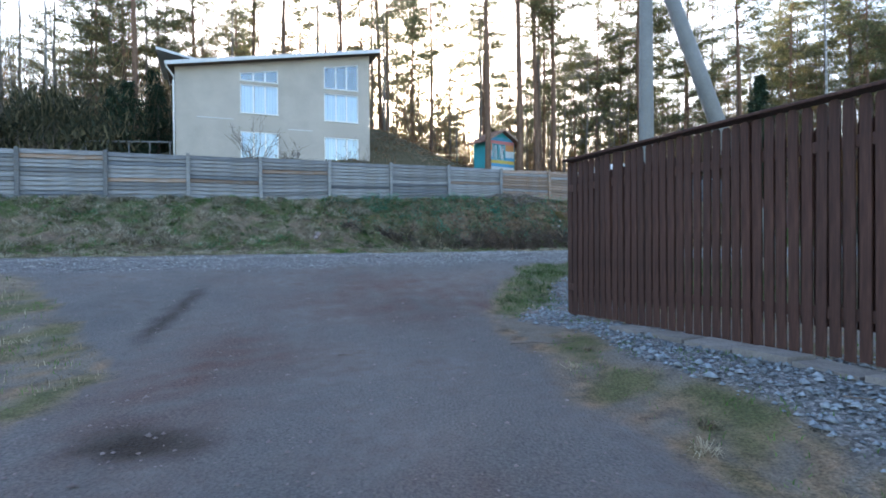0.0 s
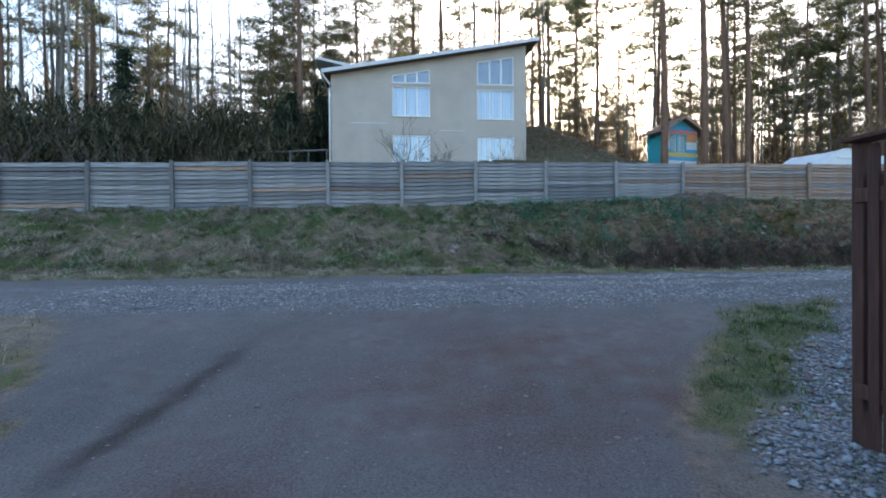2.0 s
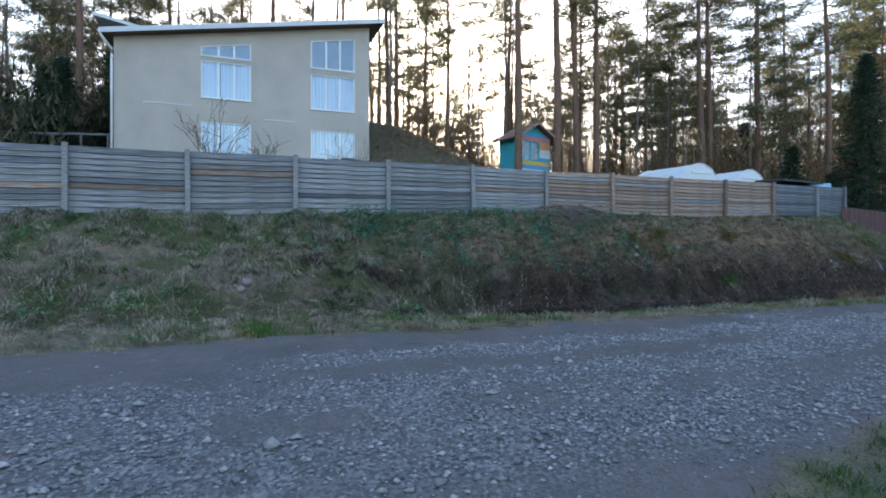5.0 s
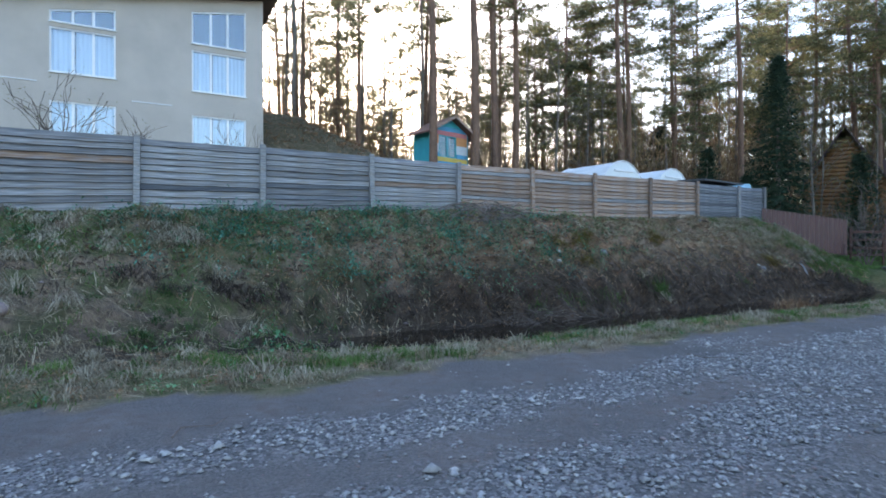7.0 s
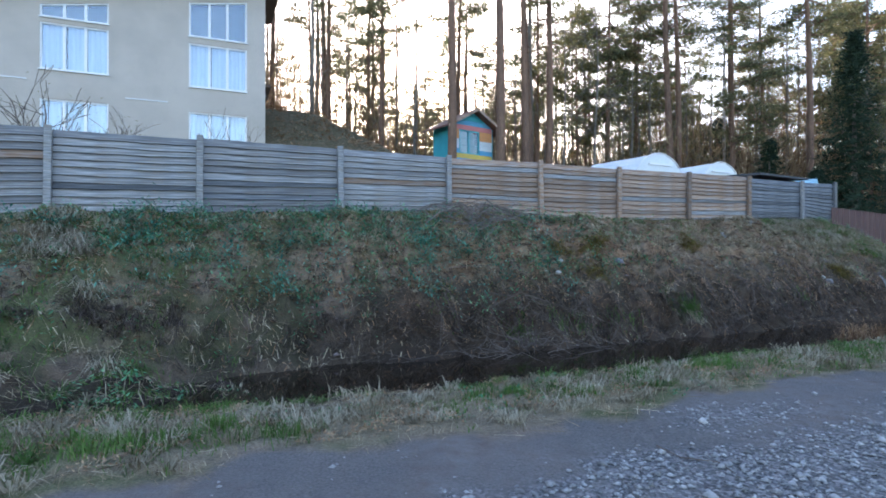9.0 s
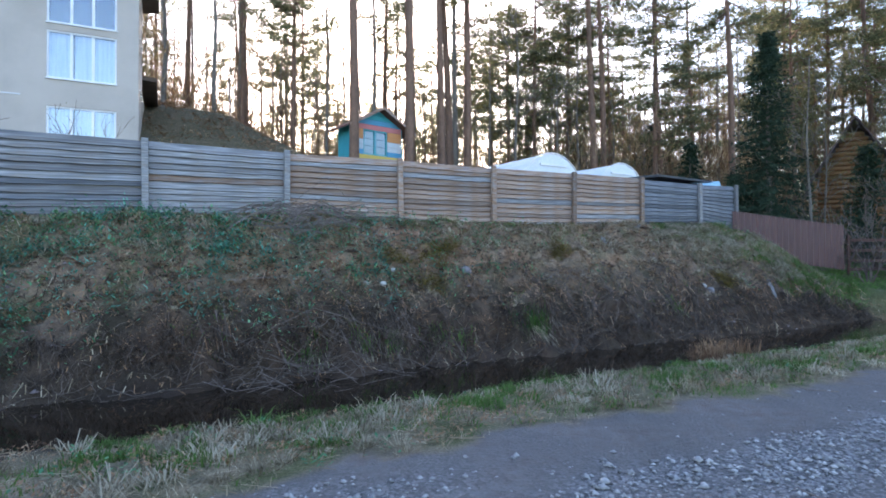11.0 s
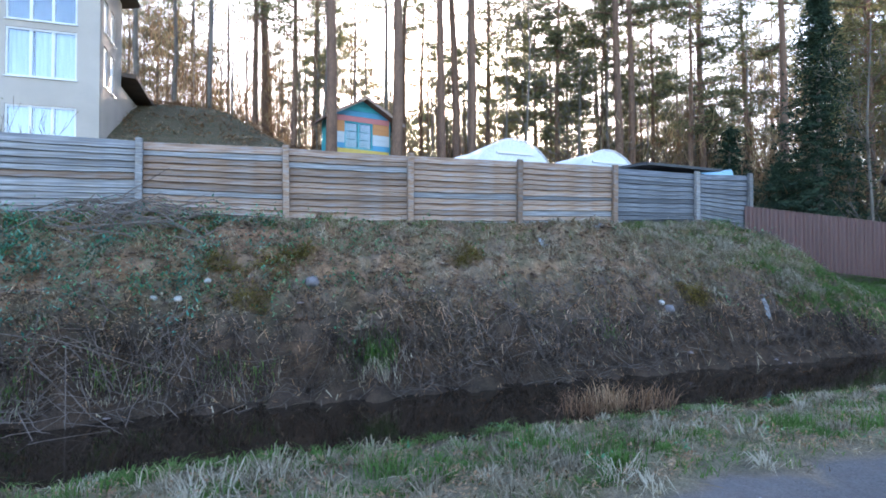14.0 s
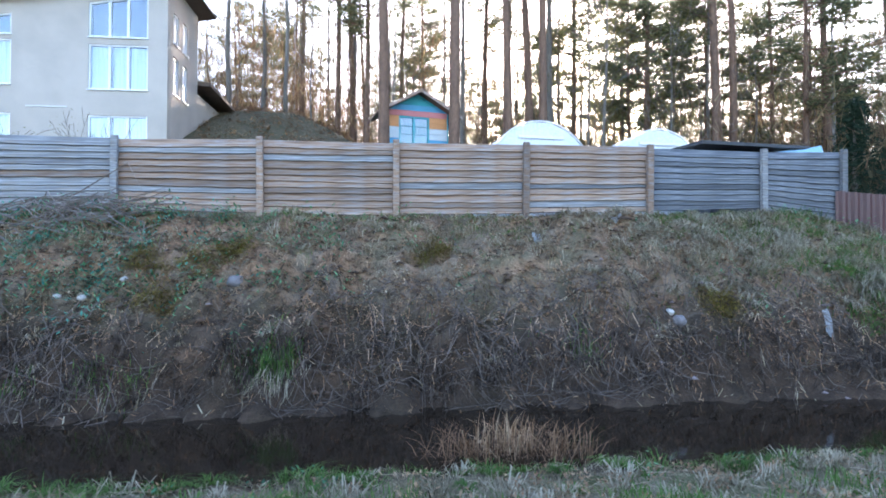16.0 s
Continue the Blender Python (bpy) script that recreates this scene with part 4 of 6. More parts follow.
# ---- greenhouses, shed and things behind the fence ----
def greenhouse(s0, n0, half, top, depth, label):
    x, y = world_xy(s0, n0)
    base = ground_z(x, y)
    g = thing("greenhouse", label, "greenhouse", pose(x, y, base, 0, 0, math.degrees(math.atan2(UY, UX)) + 4), "greenhouses behind the fence")
    sp, k, rows = Soup(), 20, 7
    h = top - base
    v = [(math.cos(math.pi * i / k) * half, depth * r / rows, math.sin(math.pi * i / k) ** 0.9 * h + 0.02 * math.sin(3.1 * i + r)) for r in range(rows + 1) for i in range(k + 1)]
    f = [(r * (k + 1) + i, r * (k + 1) + i + 1, (r + 1) * (k + 1) + i + 1, (r + 1) * (k + 1) + i) for r in range(rows) for i in range(k)]
    f += [tuple(range(k + 1))[::-1], tuple(rows * (k + 1) + i for i in range(k + 1))]
    sp.add(v, f)
    part("film", sp, PLASTIC, g, "translucent white plastic film")
    for r in (0, rows):
        hp = Soup()
        hp.tube([(math.cos(math.pi * i / k) * (half + 0.02), depth * r / rows - 0.02, math.sin(math.pi * i / k) ** 0.9 * (h + 0.02)) for i in range(k + 1)], [0.018] * (k + 1), 5)
        part("hoop", hp, WHITE_PVC, g)
    bar = Soup()
    bar.box((-0.55, -0.05, h * 0.82), (0.55, -0.02, h * 0.85))
    part("crossbar", bar, WHITE_PVC, g)
    return g


greenhouse(8.5, -1.6, 1.5, 4.6, 2.6, "white plastic arched greenhouse behind the fence")
greenhouse(11.4, -1.6, 1.35, 4.5, 2.6, "smaller white plastic arched greenhouse behind the fence")
x, y = world_xy(11.7, -0.35)
shed = thing("shed", "low grey shed with a flat dark roof", "shed", pose(x, y, 0, 0, 0, math.degrees(math.atan2(UY, UX))))
sp = Soup()
sp.box((0.3, 0.2, 2.3), (2.4, 2.4, 3.78))
part("body", sp, DARK_WOOD, shed)
sp = Soup()
v = [(0.0, 0, 3.94), (2.55, 0, 3.88), (2.7, 2.7, 4.0), (0.0, 2.7, 4.06)]
sp.add(v + [(a, b, c + 0.07) for a, b, c in v], [(3, 2, 1, 0), (4, 5, 6, 7), (0, 1, 5, 4), (1, 2, 6, 5), (2, 3, 7, 6), (3, 0, 4, 7)])
part("roof", sp, ROOF_FELT, shed, "flat dark felt roof")
x, y = world_xy(14.2, -0.1)
tarp = thing("tarpaulin", "pale blue tarpaulin sheet at the fence end", "tarpaulin", pose(x, y, 3.53, 0, 0, 24))
sp = Soup()
sp.add([(-0.75, 0, 0.2), (0.12, -0.05, 0.2), (0.14, 0.5, 0.42), (0.1, 0.0, 0.38), (-0.6, 0.6, 0.36), (-0.2, 0.1, 0.3)], [(0, 1, 5), (1, 3, 5), (3, 2, 5), (2, 4, 5), (4, 0, 5)])
part("sheet", sp, paint("pale_blue_tarp", (0.3, 0.5, 0.62)), tarp)

# ---- maroon sheet fence ----
red = thing("sheet_metal_fence", "maroon corrugated sheet metal fence below the bank", "fence", kind="structure")
RED_S = [14.05, 17.65, 18.8, 28.5]
RED_N = [0.55, 2.0, 2.88, 3.2]
RED_TOP = [2.85, 2.38, 2.38, 2.3]
for i in (0, 2):
    (x0, y0), (x1, y1) = world_xy(RED_S[i], RED_N[i]), world_xy(RED_S[i + 1], RED_N[i + 1])
    length = math.hypot(x1 - x0, y1 - y0)
    sheets = max(1, round(length / 1.15))
    for k in range(sheets):
        sp = Soup()
        v, steps_n = [], 24
        for q in range(steps_n + 1):
            u = (k + q / steps_n) / sheets
            off = 0.02 if (q // 2) % 2 else -0.02
            zt = RED_TOP[i] + (RED_TOP[i + 1] - RED_TOP[i]) * u
            px, py = x0 + (x1 - x0) * u + off * (y1 - y0) / length, y0 + (y1 - y0) * u - off * (x1 - x0) / length
            v += [(px, py, zt - 1.45), (px, py, zt)]
        sp.add(v, [(2 * q, 2 * q + 2, 2 * q + 3, 2 * q + 1) for q in range(steps_n)])
        ob = part("sheet", sp, MAROON, red)
        mod = ob.modifiers.new("thickness", "SOLIDIFY")
        mod.thickness = 0.006

(x0, y0), (x1, y1) = world_xy(17.72, 2.04), world_xy(18.74, 2.84)
gate = thing("garden_gate", "low dark weathered rail gate between the maroon fences", "gate", pose(x0, y0, ground_z(x0, y0), 0, 0, math.degrees(math.atan2(y1 - y0, x1 - x0))))
gate_w = math.hypot(x1 - x0, y1 - y0)
for gx in (0.04, gate_w - 0.04):
    sp = Soup()
    sp.box((gx - 0.035, -0.035, -0.3), (gx + 0.035, 0.035, 1.3))
    part("post", sp, BROWN_PAINT, gate, bevel=0.006)
for k, z in enumerate((0.12, 0.42, 0.74, 1.08)):
    sp = Soup()
    sp.box((0.08, -0.055, z), (gate_w - 0.08, -0.036, z + 0.1))
    part("rail", sp, BROWN_PAINT, gate, m=pose(0, 0, 0, 0, (-1.0, 0.8, -0.5, 0.6)[k], 0), bevel=0.004)

# ---- log cabin ----
CAB = pose(27.9, 43.9, 0, 0, 0, -37)
cabin = thing("log_cabin", "orange log cabin with a steep dark red roof", "cabin", CAB)
cz, ce, ca, cw, cd = 0.9, 5.7, 8.7, 3.75, 6.5
for k in range(28):
    z = cz + 0.13 + 0.26 * k
    ins = 0 if z < ce else (z - ce) / (ca - ce) * cw / 2
    if cw - 2 * ins > 0.3:
        log = Soup()
        log.tube([(ins - (0.25 if z < ce else 0), 0, z), (cw - ins + (0.25 if z < ce else 0), 0, z)], [0.14, 0.14], 8)
        part("log", log, LOG_WOOD, cabin, smooth=True)
    if z < ce:
        for xx in (0.0, cw):
            log = Soup()
            log.tube([(xx, -0.25, z + 0.1), (xx, cd, z + 0.1)], [0.14, 0.14], 8)
            part("log", log, LOG_WOOD, cabin, smooth=True)
for sgn in (-1, 1):
    sp = Soup()
    mid = cw / 2
    sl = (ca - ce) / (cw / 2)
    v = [(mid, -0.6, ca + 0.2), (mid + sgn * (cw / 2 + 0.5), -0.6, ca + 0.2 - sl * (cw / 2 + 0.5)), (mid + sgn * (cw / 2 + 0.5), cd, ca + 0.2 - sl * (cw / 2 + 0.5)), (mid, cd, ca + 0.2)]
    sp.add(v + [(a, b, c + 0.12) for a, b, c in v], [(3, 2, 1, 0), (4, 5, 6, 7), (0, 1, 5, 4), (1, 2, 6, 5), (2, 3, 7, 6), (3, 0, 4, 7)])
    part("roof", sp, CABIN_ROOF, cabin, "dark red roof slope")
sp = Soup()
sp.tube([(5.2, 2.0, 4.8), (5.2, 2.0, 8.05)], [0.14, 0.14], 10)
part("flue_pipe", sp, ROOF_EDGE, cabin, "shiny metal flue pipe", smooth=True)
for k in range(15):
    z = cz + 0.13 + 0.26 * k
    log = Soup()
    log.tube([(cw + 0.2, 1.4, z), (cw + 3.95, 1.4, z)], [0.14, 0.14], 8)
    part("log", log, LOG_WOOD, cabin, smooth=True)
sp = Soup()
v = [(cw + 0.55, 0.7, 4.5), (cw + 4.3, 0.7, 4.4), (cw + 4.3, 4.5, 6.6), (cw + 0.55, 4.5, 7.2)]
sp.add(v + [(a, b, c + 0.12) for a, b, c in v], [(3, 2, 1, 0), (4, 5, 6, 7), (0, 1, 5, 4), (1, 2, 6, 5), (2, 3, 7, 6), (3, 0, 4, 7)])
part("roof", sp, CABIN_ROOF, cabin, "dark red roof slope")
cwn = part("window", Soup_frame(cw + 2.7, cw + 3.4, 2.6, 3.9, (0.5,), 0), SOFFIT, cabin, m=pose(0, 1.18, 0))
# pane coloured dark for the unlit cabin inside
sp = Soup()
sp.box((cw + 2.76, 1.26, 2.66), (cw + 3.34, 1.27, 3.84))
part("pane", sp, ROOM_SHADE, cwn)

# ---- culvert slab ----
culvert = thing("culvert_slab", "low grey concrete culvert slab across the ditch", "bridge", pose(19.3, 27.5, 0, 0, 0, -4))
sp = Soup()
sp.box((0, -0.2, -0.6), (2.6, 0.1, 0.56))
part("side_beam", sp, DARK_CONCRETE, culvert, bevel=0.03)
sp = Soup()
sp.box((0, 0.103, -0.6), (2.6, 2.0, 0.52))
part("deck", sp, DARK_CONCRETE, culvert, bevel=0.03)

# ---- utility pole ----
pole = thing("utility_pole", "grey concrete utility pole with a leaning strut", "utility pole", pose(4.02, 10.27, 0))
sp = Soup()
sp.tube([(0, 0, -0.9), (0, 0, 3), (0, 0, 8.6)], [0.16, 0.14, 0.1], 10)
part("shaft", sp, CONCRETE, pole, smooth=True)
sp = Soup()
sp.tube([(3.0, 0.4, -0.9), (1.45, 0.2, 2.6), (0.1, 0.0, 6.0)], [0.17, 0.155, 0.13], 10)
part("strut", sp, CONCRETE, pole, smooth=True)

# ---- trees ----
def needle_tuft(rg, centres, size, count, spread, thin=0.15):
    """Thin needle triangles round each centre."""
    c = np.repeat(centres, count, axis=0)
    d = rg.normal(size=c.shape)
    d[:, 2] *= 0.55
    d /= np.linalg.norm(d, axis=1, keepdims=True)
    base = c + rg.normal(size=c.shape) * spread * np.array([1, 1, 0.45])
    side = np.cross(d, rg.normal(size=c.shape))
    side /= np.linalg.norm(side, axis=1, keepdims=True) + 1e-9
    ln = size * rg.uniform(0.6, 1.3, (len(c), 1))
    wd = ln * thin
    v = np.stack([base - side * wd, base + side * wd, base + d * ln], 1).reshape(-1, 3)
    return v, np.arange(len(v)).reshape(-1, 3)


def pine(seed, h, crown_from, name="pine_tree", dense=1.0, reach_top=1.0):
    """A tall pine: a bare tapered trunk, dead stubs and a ragged crown."""
    rg = np.random.default_rng(seed)
    t = Soup()
    lean = rg.normal(0, 0.012, 2)
    pts = [(lean[0] * z + 0.06 * math.sin(z * 0.4 + seed), lean[1] * z + 0.05 * math.cos(z * 0.33 + seed), z) for z in np.linspace(-1.0, h, 12)]
    r0 = 0.0085 * h + 0.03
    t.tube(pts, [r0 * (1.12 if i == 0 else 1) * (1 - 0.86 * i / 11) for i in range(12)], 8)

    def axis_at(z):
        return np.array([lean[0] * z + 0.06 * math.sin(z * 0.4 + seed), lean[1] * z + 0.05 * math.cos(z * 0.33 + seed), z])

    for _ in range(16):
        z = rg.uniform(0.25, crown_from + 0.12) * h
        a = rg.uniform(0, 6.28)
        ln = rg.uniform(0.3, 1.7)
        p = axis_at(z)
        t.tube([p, p + np.array([math.cos(a) * ln * 0.6, math.sin(a) * ln * 0.6, 0.02]), p + np.array([math.cos(a) * ln, math.sin(a) * ln, rg.uniform(-0.2, 0.25)])], [0.028, 0.018, 0.006], 3)
    centres = []
    n_br = int(40 * dense)
    for k in range(n_br):
        f = (k + rg.uniform(0, 1)) / n_br
        z = h * (crown_from + (1 - crown_from) * f)
        reach = (0.5 + 2.3 * math.sin(math.pi * min(1, (f * 0.86 + 0.16))) ** 0.8) * rg.uniform(0.55, 1.2) * reach_top
        a = rg.uniform(0, 6.28)
        p = axis_at(z)
        rise = rg.uniform(-0.12, 0.35) * reach
        mid = p + np.array([math.cos(a) * reach * 0.55, math.sin(a) * reach * 0.55, rise * 0.3 - 0.05])
        tip = p + np.array([math.cos(a + 0.15) * reach, math.sin(a + 0.15) * reach, rise])
        t.tube([p, mid, tip], [0.045, 0.028, 0.008], 4)
        for q in np.linspace(0.4, 1.05, max(3, int(reach * 3.6))):
            c = p + (tip - p) * q
            centres.append(c + rg.normal(0, 0.16, 3) * np.array([1, 1, 0.5]))
            if rg.random() < 0.6:
                centres.append(c + np.array([-math.sin(a), math.cos(a), 0]) * rg.normal(0, 0.45) + np.array([0, 0, rg.normal(0.05, 0.1)]))
    v, f = needle_tuft(rg, np.array(centres), 0.36, 15, 0.21, 0.085)
    return t, (v, f)


def spruce_shape(seed, h, width, boughs=11):
    rg = np.random.default_rng(seed)
    t = Soup()
    t.tube([(0, 0, -0.6), (0, 0, h * 0.5), (0, 0, h)], [0.16, 0.09, 0.01], 8)
    centres = []
    z = 0.35
    while z < h * 0.985:
        r = width * (1 - z / h) ** 0.85 + 0.1
        for k in range(boughs):
            a = rg.uniform(0, 6.28)
            rr = r * rg.uniform(0.7, 1.12)
            for q in np.linspace(0.18, 1.0, max(3, int(rr * 4))):
                centres.append((math.cos(a) * rr * q, math.sin(a) * rr * q, z - 0.28 * rr * q + 0.1 * rr * q * q + rg.normal(0, 0.05)))
        z += 0.24 + 0.015 * h * (1 - z / h)
    v, f = needle_tuft(rg, np.array(centres), 0.22, 9, 0.12, 0.11)
    return t, (v, f)


def bare_tree(seed, h, spread, leaves, depth_max=4, stems=1, thick=0.009):
    """A leafless broad tree with recursive limbs, and a few young leaves."""
    rg = np.random.default_rng(seed)
    t, tw, tips = Soup(), Soup(), []

    def limb(p, d, ln, r, level):
        pts, rad = [p], [r]
        for i in range(2):
            d = d + rg.normal(0, 0.14, 3)
            d = d / np.linalg.norm(d)
            p = p + d * ln / 2
            pts.append(p)
            rad.append(max(0.009, r * (1 - 0.28 * (i + 1))))
        tw.tube(pts, rad, 3)
        if level >= depth_max:
            tips.append(pts[-1])
            tips.append(pts[-2])
            return
        for k in range(rg.integers(2, 4)):
            q = pts[rg.integers(1, 3)]
            nd = d * 0.75 + rg.normal(0, 0.55, 3) * spread + np.array([0, 0, 0.22])
            nd = nd / np.linalg.norm(nd)
            limb(q, nd, ln * rg.uniform(0.5, 0.75), r * 0.45, level + 1)

    for sidx in range(stems):
        a = rg.uniform(0, 6.28)
        if stems == 1:
            trunk = [np.array([0.05 * math.sin(z), 0.05 * math.cos(z * 0.8), z]) for z in np.linspace(-0.5, h, 9)]
            t.tube(trunk, [thick * h * (1 - 0.9 * i / 8) + 0.01 for i in range(9)], 8)
            for k in range(19):
                f = rg.uniform(0.3, 0.97)
                b = rg.uniform(0, 6.28)
                p = np.array([0.05 * math.sin(f * h), 0.05 * math.cos(f * h * 0.8), f * h])
                up = rg.uniform(0.5, 1.3)
                d = np.array([math.cos(b), math.sin(b), up])
                limb(p, d / np.linalg.norm(d), h * 0.16 * (1.15 - f * 0.7) * spread * 1.6, thick * h * 0.28 * (1.1 - f), 2)
        else:
            d = np.array([math.cos(a) * 0.45, math.sin(a) * 0.45, 1.0])
            limb(np.array([math.cos(a) * 0.08, math.sin(a) * 0.08, -0.1]), d / np.linalg.norm(d), h * rg.uniform(0.3, 0.45), 0.016 * h ** 0.5, depth_max - 2)
    crown = None
    if leaves:
        crown = needle_tuft(rg, np.array(tips), 0.075, leaves, 0.16)
    return (t, tw), crown


def tree_thing(name, label, trunk, crown, bark, leaf, category="tree", group="", crown_name="crown"):
    ob = thing(name, label, category, group=group)
    stem, limbs = trunk if isinstance(trunk, tuple) else (trunk, None)
    if stem.count:
        part("trunk", stem, bark, ob, smooth=True)
    if limbs is not None:
        part("limbwork", limbs, GREY_BARK if bark is BIRCH else bark, ob, smooth=True)
    if crown is not None:
        part(crown_name, tri_mesh(crown_name, crown[0], crown[1], leaf), leaf, ob)
    return ob


PINES = [tree_thing("pine_tree", "tall pine with a bare reddish trunk and sparse crown", *pine(q, h, cf, dense=dn), PINE_BARK, NEEDLES, group="pines of the wood")
         for q, h, cf, dn in ((1, 22.0, 0.5, 1.0), (2, 20.0, 0.42, 1.15), (3, 24.0, 0.58, 0.9), (4, 18.0, 0.35, 1.1), (5, 21.0, 0.3, 0.85))]
BARES = [tree_thing("deciduous_tree", "slender leafless tree with fine upright branches", *bare_tree(q, h, 0.6, lv), GREY_BARK, BUDS, group="bare trees of the wood")
         for q, h, lv in ((21, 17.0, 2), (22, 14.0, 3), (23, 19.0, 1))]
BIRCHES = [tree_thing("birch_tree", "white-barked birch with thin bare branches", *bare_tree(q, h, 0.55, 2, thick=0.0075), BIRCH, BUDS, group="birches")
           for q, h in ((31, 15.0), (32, 18.0))]
YOUNG = [tree_thing("young_tree", "young slender tree with yellow-green spring leaves", *bare_tree(q, h, 0.8, 9, thick=0.007), GREY_BARK, BUDS, group="young trees")
         for q, h in ((41, 8.0), (42, 6.5))]
FIRS = [tree_thing("spruce_tree", "dark green young spruce", *spruce_shape(q, h, w), GREY_BARK, SPRUCE, group="young spruces") for q, h, w in ((51, 6.0, 1.7), (52, 4.2, 1.4))]


first_used = set()


def plant(ob, x, y, scale=1.0, turn=None, z=None):
    m = pose(x, y, (ground_z(x, y) if z is None else z), 0, 0, prng.uniform(0, 360) if turn is None else turn)
    if ob.name not in first_used:
        first_used.add(ob.name)
        ob.matrix_world = m
        ob.scale = (scale,) * 3
        return ob
    keep = ob.scale.copy()
    ob.scale = (scale,) * 3
    c = copy_thing(ob, m)
    ob.scale = keep
    return c


# the tall pines that stand near, each in its place
NEAR_PINES = [(2.75, 37.0, 0), (5.0, 38.6, 2), (6.6, 41.5, 0), (7.3, 43.8, 2), (8.0, 42.2, 1), (15.2, 43.8, 2), (16.0, 44.5, 0),
              (20.0, 46.2, 2), (22.2, 42.3, 0), (29.0, 47.3, 1), (23.5, 49.0, 4), (8.8, 50.5, 1), (3.3, 51.2, 0), (13.0, 54.3, 3), (33.0, 44.0, 1),
              (-33.0, 30.8, 4), (-28.4, 44.6, 1), (-25.0, 48.0, 3), (-21.5, 47.0, 1), (-17.5, 50.0, 0), (-24.0, 41.0, 3), (-10.0, 52.0, 0), (-6.2, 52.5, 2), (-3.5, 54.0, 2)]
for x, y, q in NEAR_PINES:
    plant(PINES[q], x, y, prng.uniform(0.95, 1.1))
NEAR_BIRCH = [(-33.8, 40.3, 1), (21.6, 50.6, 1), (24.6, 51.6, 0), (19.09, 27.9, 0), (32.5, 35.5, 1)]
for x, y, q in NEAR_BIRCH:
    plant(BIRCHES[q], x, y, 1.0)

tr = random.Random(12)
placed = [(x, y) for x, y, _ in NEAR_PINES + NEAR_BIRCH]


def scatter(count, pick, s_range, n_range, gap, lo, hi):
    made, tries = 0, 0
    while made < count and tries < count * 40:
        tries += 1
        s, n = tr.uniform(*s_range), tr.uniform(*n_range)
        x, y = world_xy(s, n)
        lx, ly = (Matrix(HM).inverted() @ Vector((x, y, 0))).xy
        if -2.5 < lx < 13.5 and -12 < ly < 9.5:
            continue
        if math.hypot(x - 3.8, y - 38.5) < 4.0 or math.hypot(x - 29, y - 45) < 6.5:
            continue
        if n > -8 and s < 19:
            continue
        if any((x - a) ** 2 + (y - b) ** 2 < gap * gap for a, b in placed):
            continue
        placed.append((x, y))
        plant(pick[tr.randrange(len(pick))], x, y, tr.uniform(lo, hi))
        made += 1


scatter(56, PINES, (-48, 62), (-74, -16), 3.2, 0.85, 1.12)
scatter(70, BARES, (-46, 60), (-60, -14), 2.6, 0.8, 1.15)
scatter(26, PINES, (26, 62), (-30, -4), 3.4, 0.85, 1.1)
scatter(16, BARES, (13, 34), (-50, -14), 2.0, 0.8, 1.1)
scatter(4, PINES, (12, 30), (-48, -18), 2.6, 0.8, 1.0)
scatter(7, [PINES[1], PINES[3], PINES[4]], (17, 40), (-42, -9), 2.6, 0.8, 1.05)
scatter(3, FIRS, (18, 40), (-36, -10), 2.0, 1.5, 2.1)
scatter(12, YOUNG, (13, 26), (-26, -12), 1.5, 1.2, 1.7)
scatter(14, BIRCHES, (-44, 55), (-45, -14), 3.0, 0.85, 1.1)
scatter(34, YOUNG, (-46, 48), (-48, -15), 1.8, 0.8, 1.3)
scatter(26, FIRS, (-46, -15), (-30, -12), 1.3, 0.8, 1.25)
scatter(12, FIRS, (20, 50), (-30, -5), 2.0, 0.7, 1.1)
for s, n, sc, q in ((37, 1, 1.0, 0), (40, 7, 0.9, 1), (43, 13, 1.0, 0), (46, 4, 1.1, 2), (35, 5, 0.8, 1), (50, 10, 1.1, 2), (44, 19, 1.0, 0)):
    plant(BARES[q], *world_xy(s, n), sc)
for s, n, sc, q in ((38, -3, 1.0, 1), (42, 2, 0.95, 3), (48, 8, 1.0, 4), (52, 16, 1.0, 1), (55, 0, 1.0, 0)):
    plant(PINES[q], *world_xy(s, n), sc)

scatter(10, PINES, (32, 56), (-22, -4), 2.4, 0.85, 1.15)
scatter(16, BARES, (29, 58), (-24, -3), 1.8, 0.7, 1.05)
scatter(10, FIRS, (31, 52), (-20, -4), 1.8, 1.2, 2.0)
scatter(24, BARES, (-50, -14), (-36, -13), 1.7, 0.9, 1.2)
scatter(10, PINES, (-50, -16), (-40, -16), 2.2, 0.85, 1.1)
scatter(30, BARES, (-46, 16), (-52, -22), 2.0, 0.9, 1.2)
big_fir = tree_thing("spruce_tree", "large dense dark green spruce beside the maroon fence", *spruce_shape(61, 10.2, 2.3, 17), GREY_BARK, SPRUCE)
big_fir.matrix_world = pose(20.8, 37.1, ground_z(20.8, 37.1))
for x, y, sc in ((24.4, 36.0, 1.2), (22.8, 30.7, 0.47)):
    plant(FIRS[1], x, y, sc)

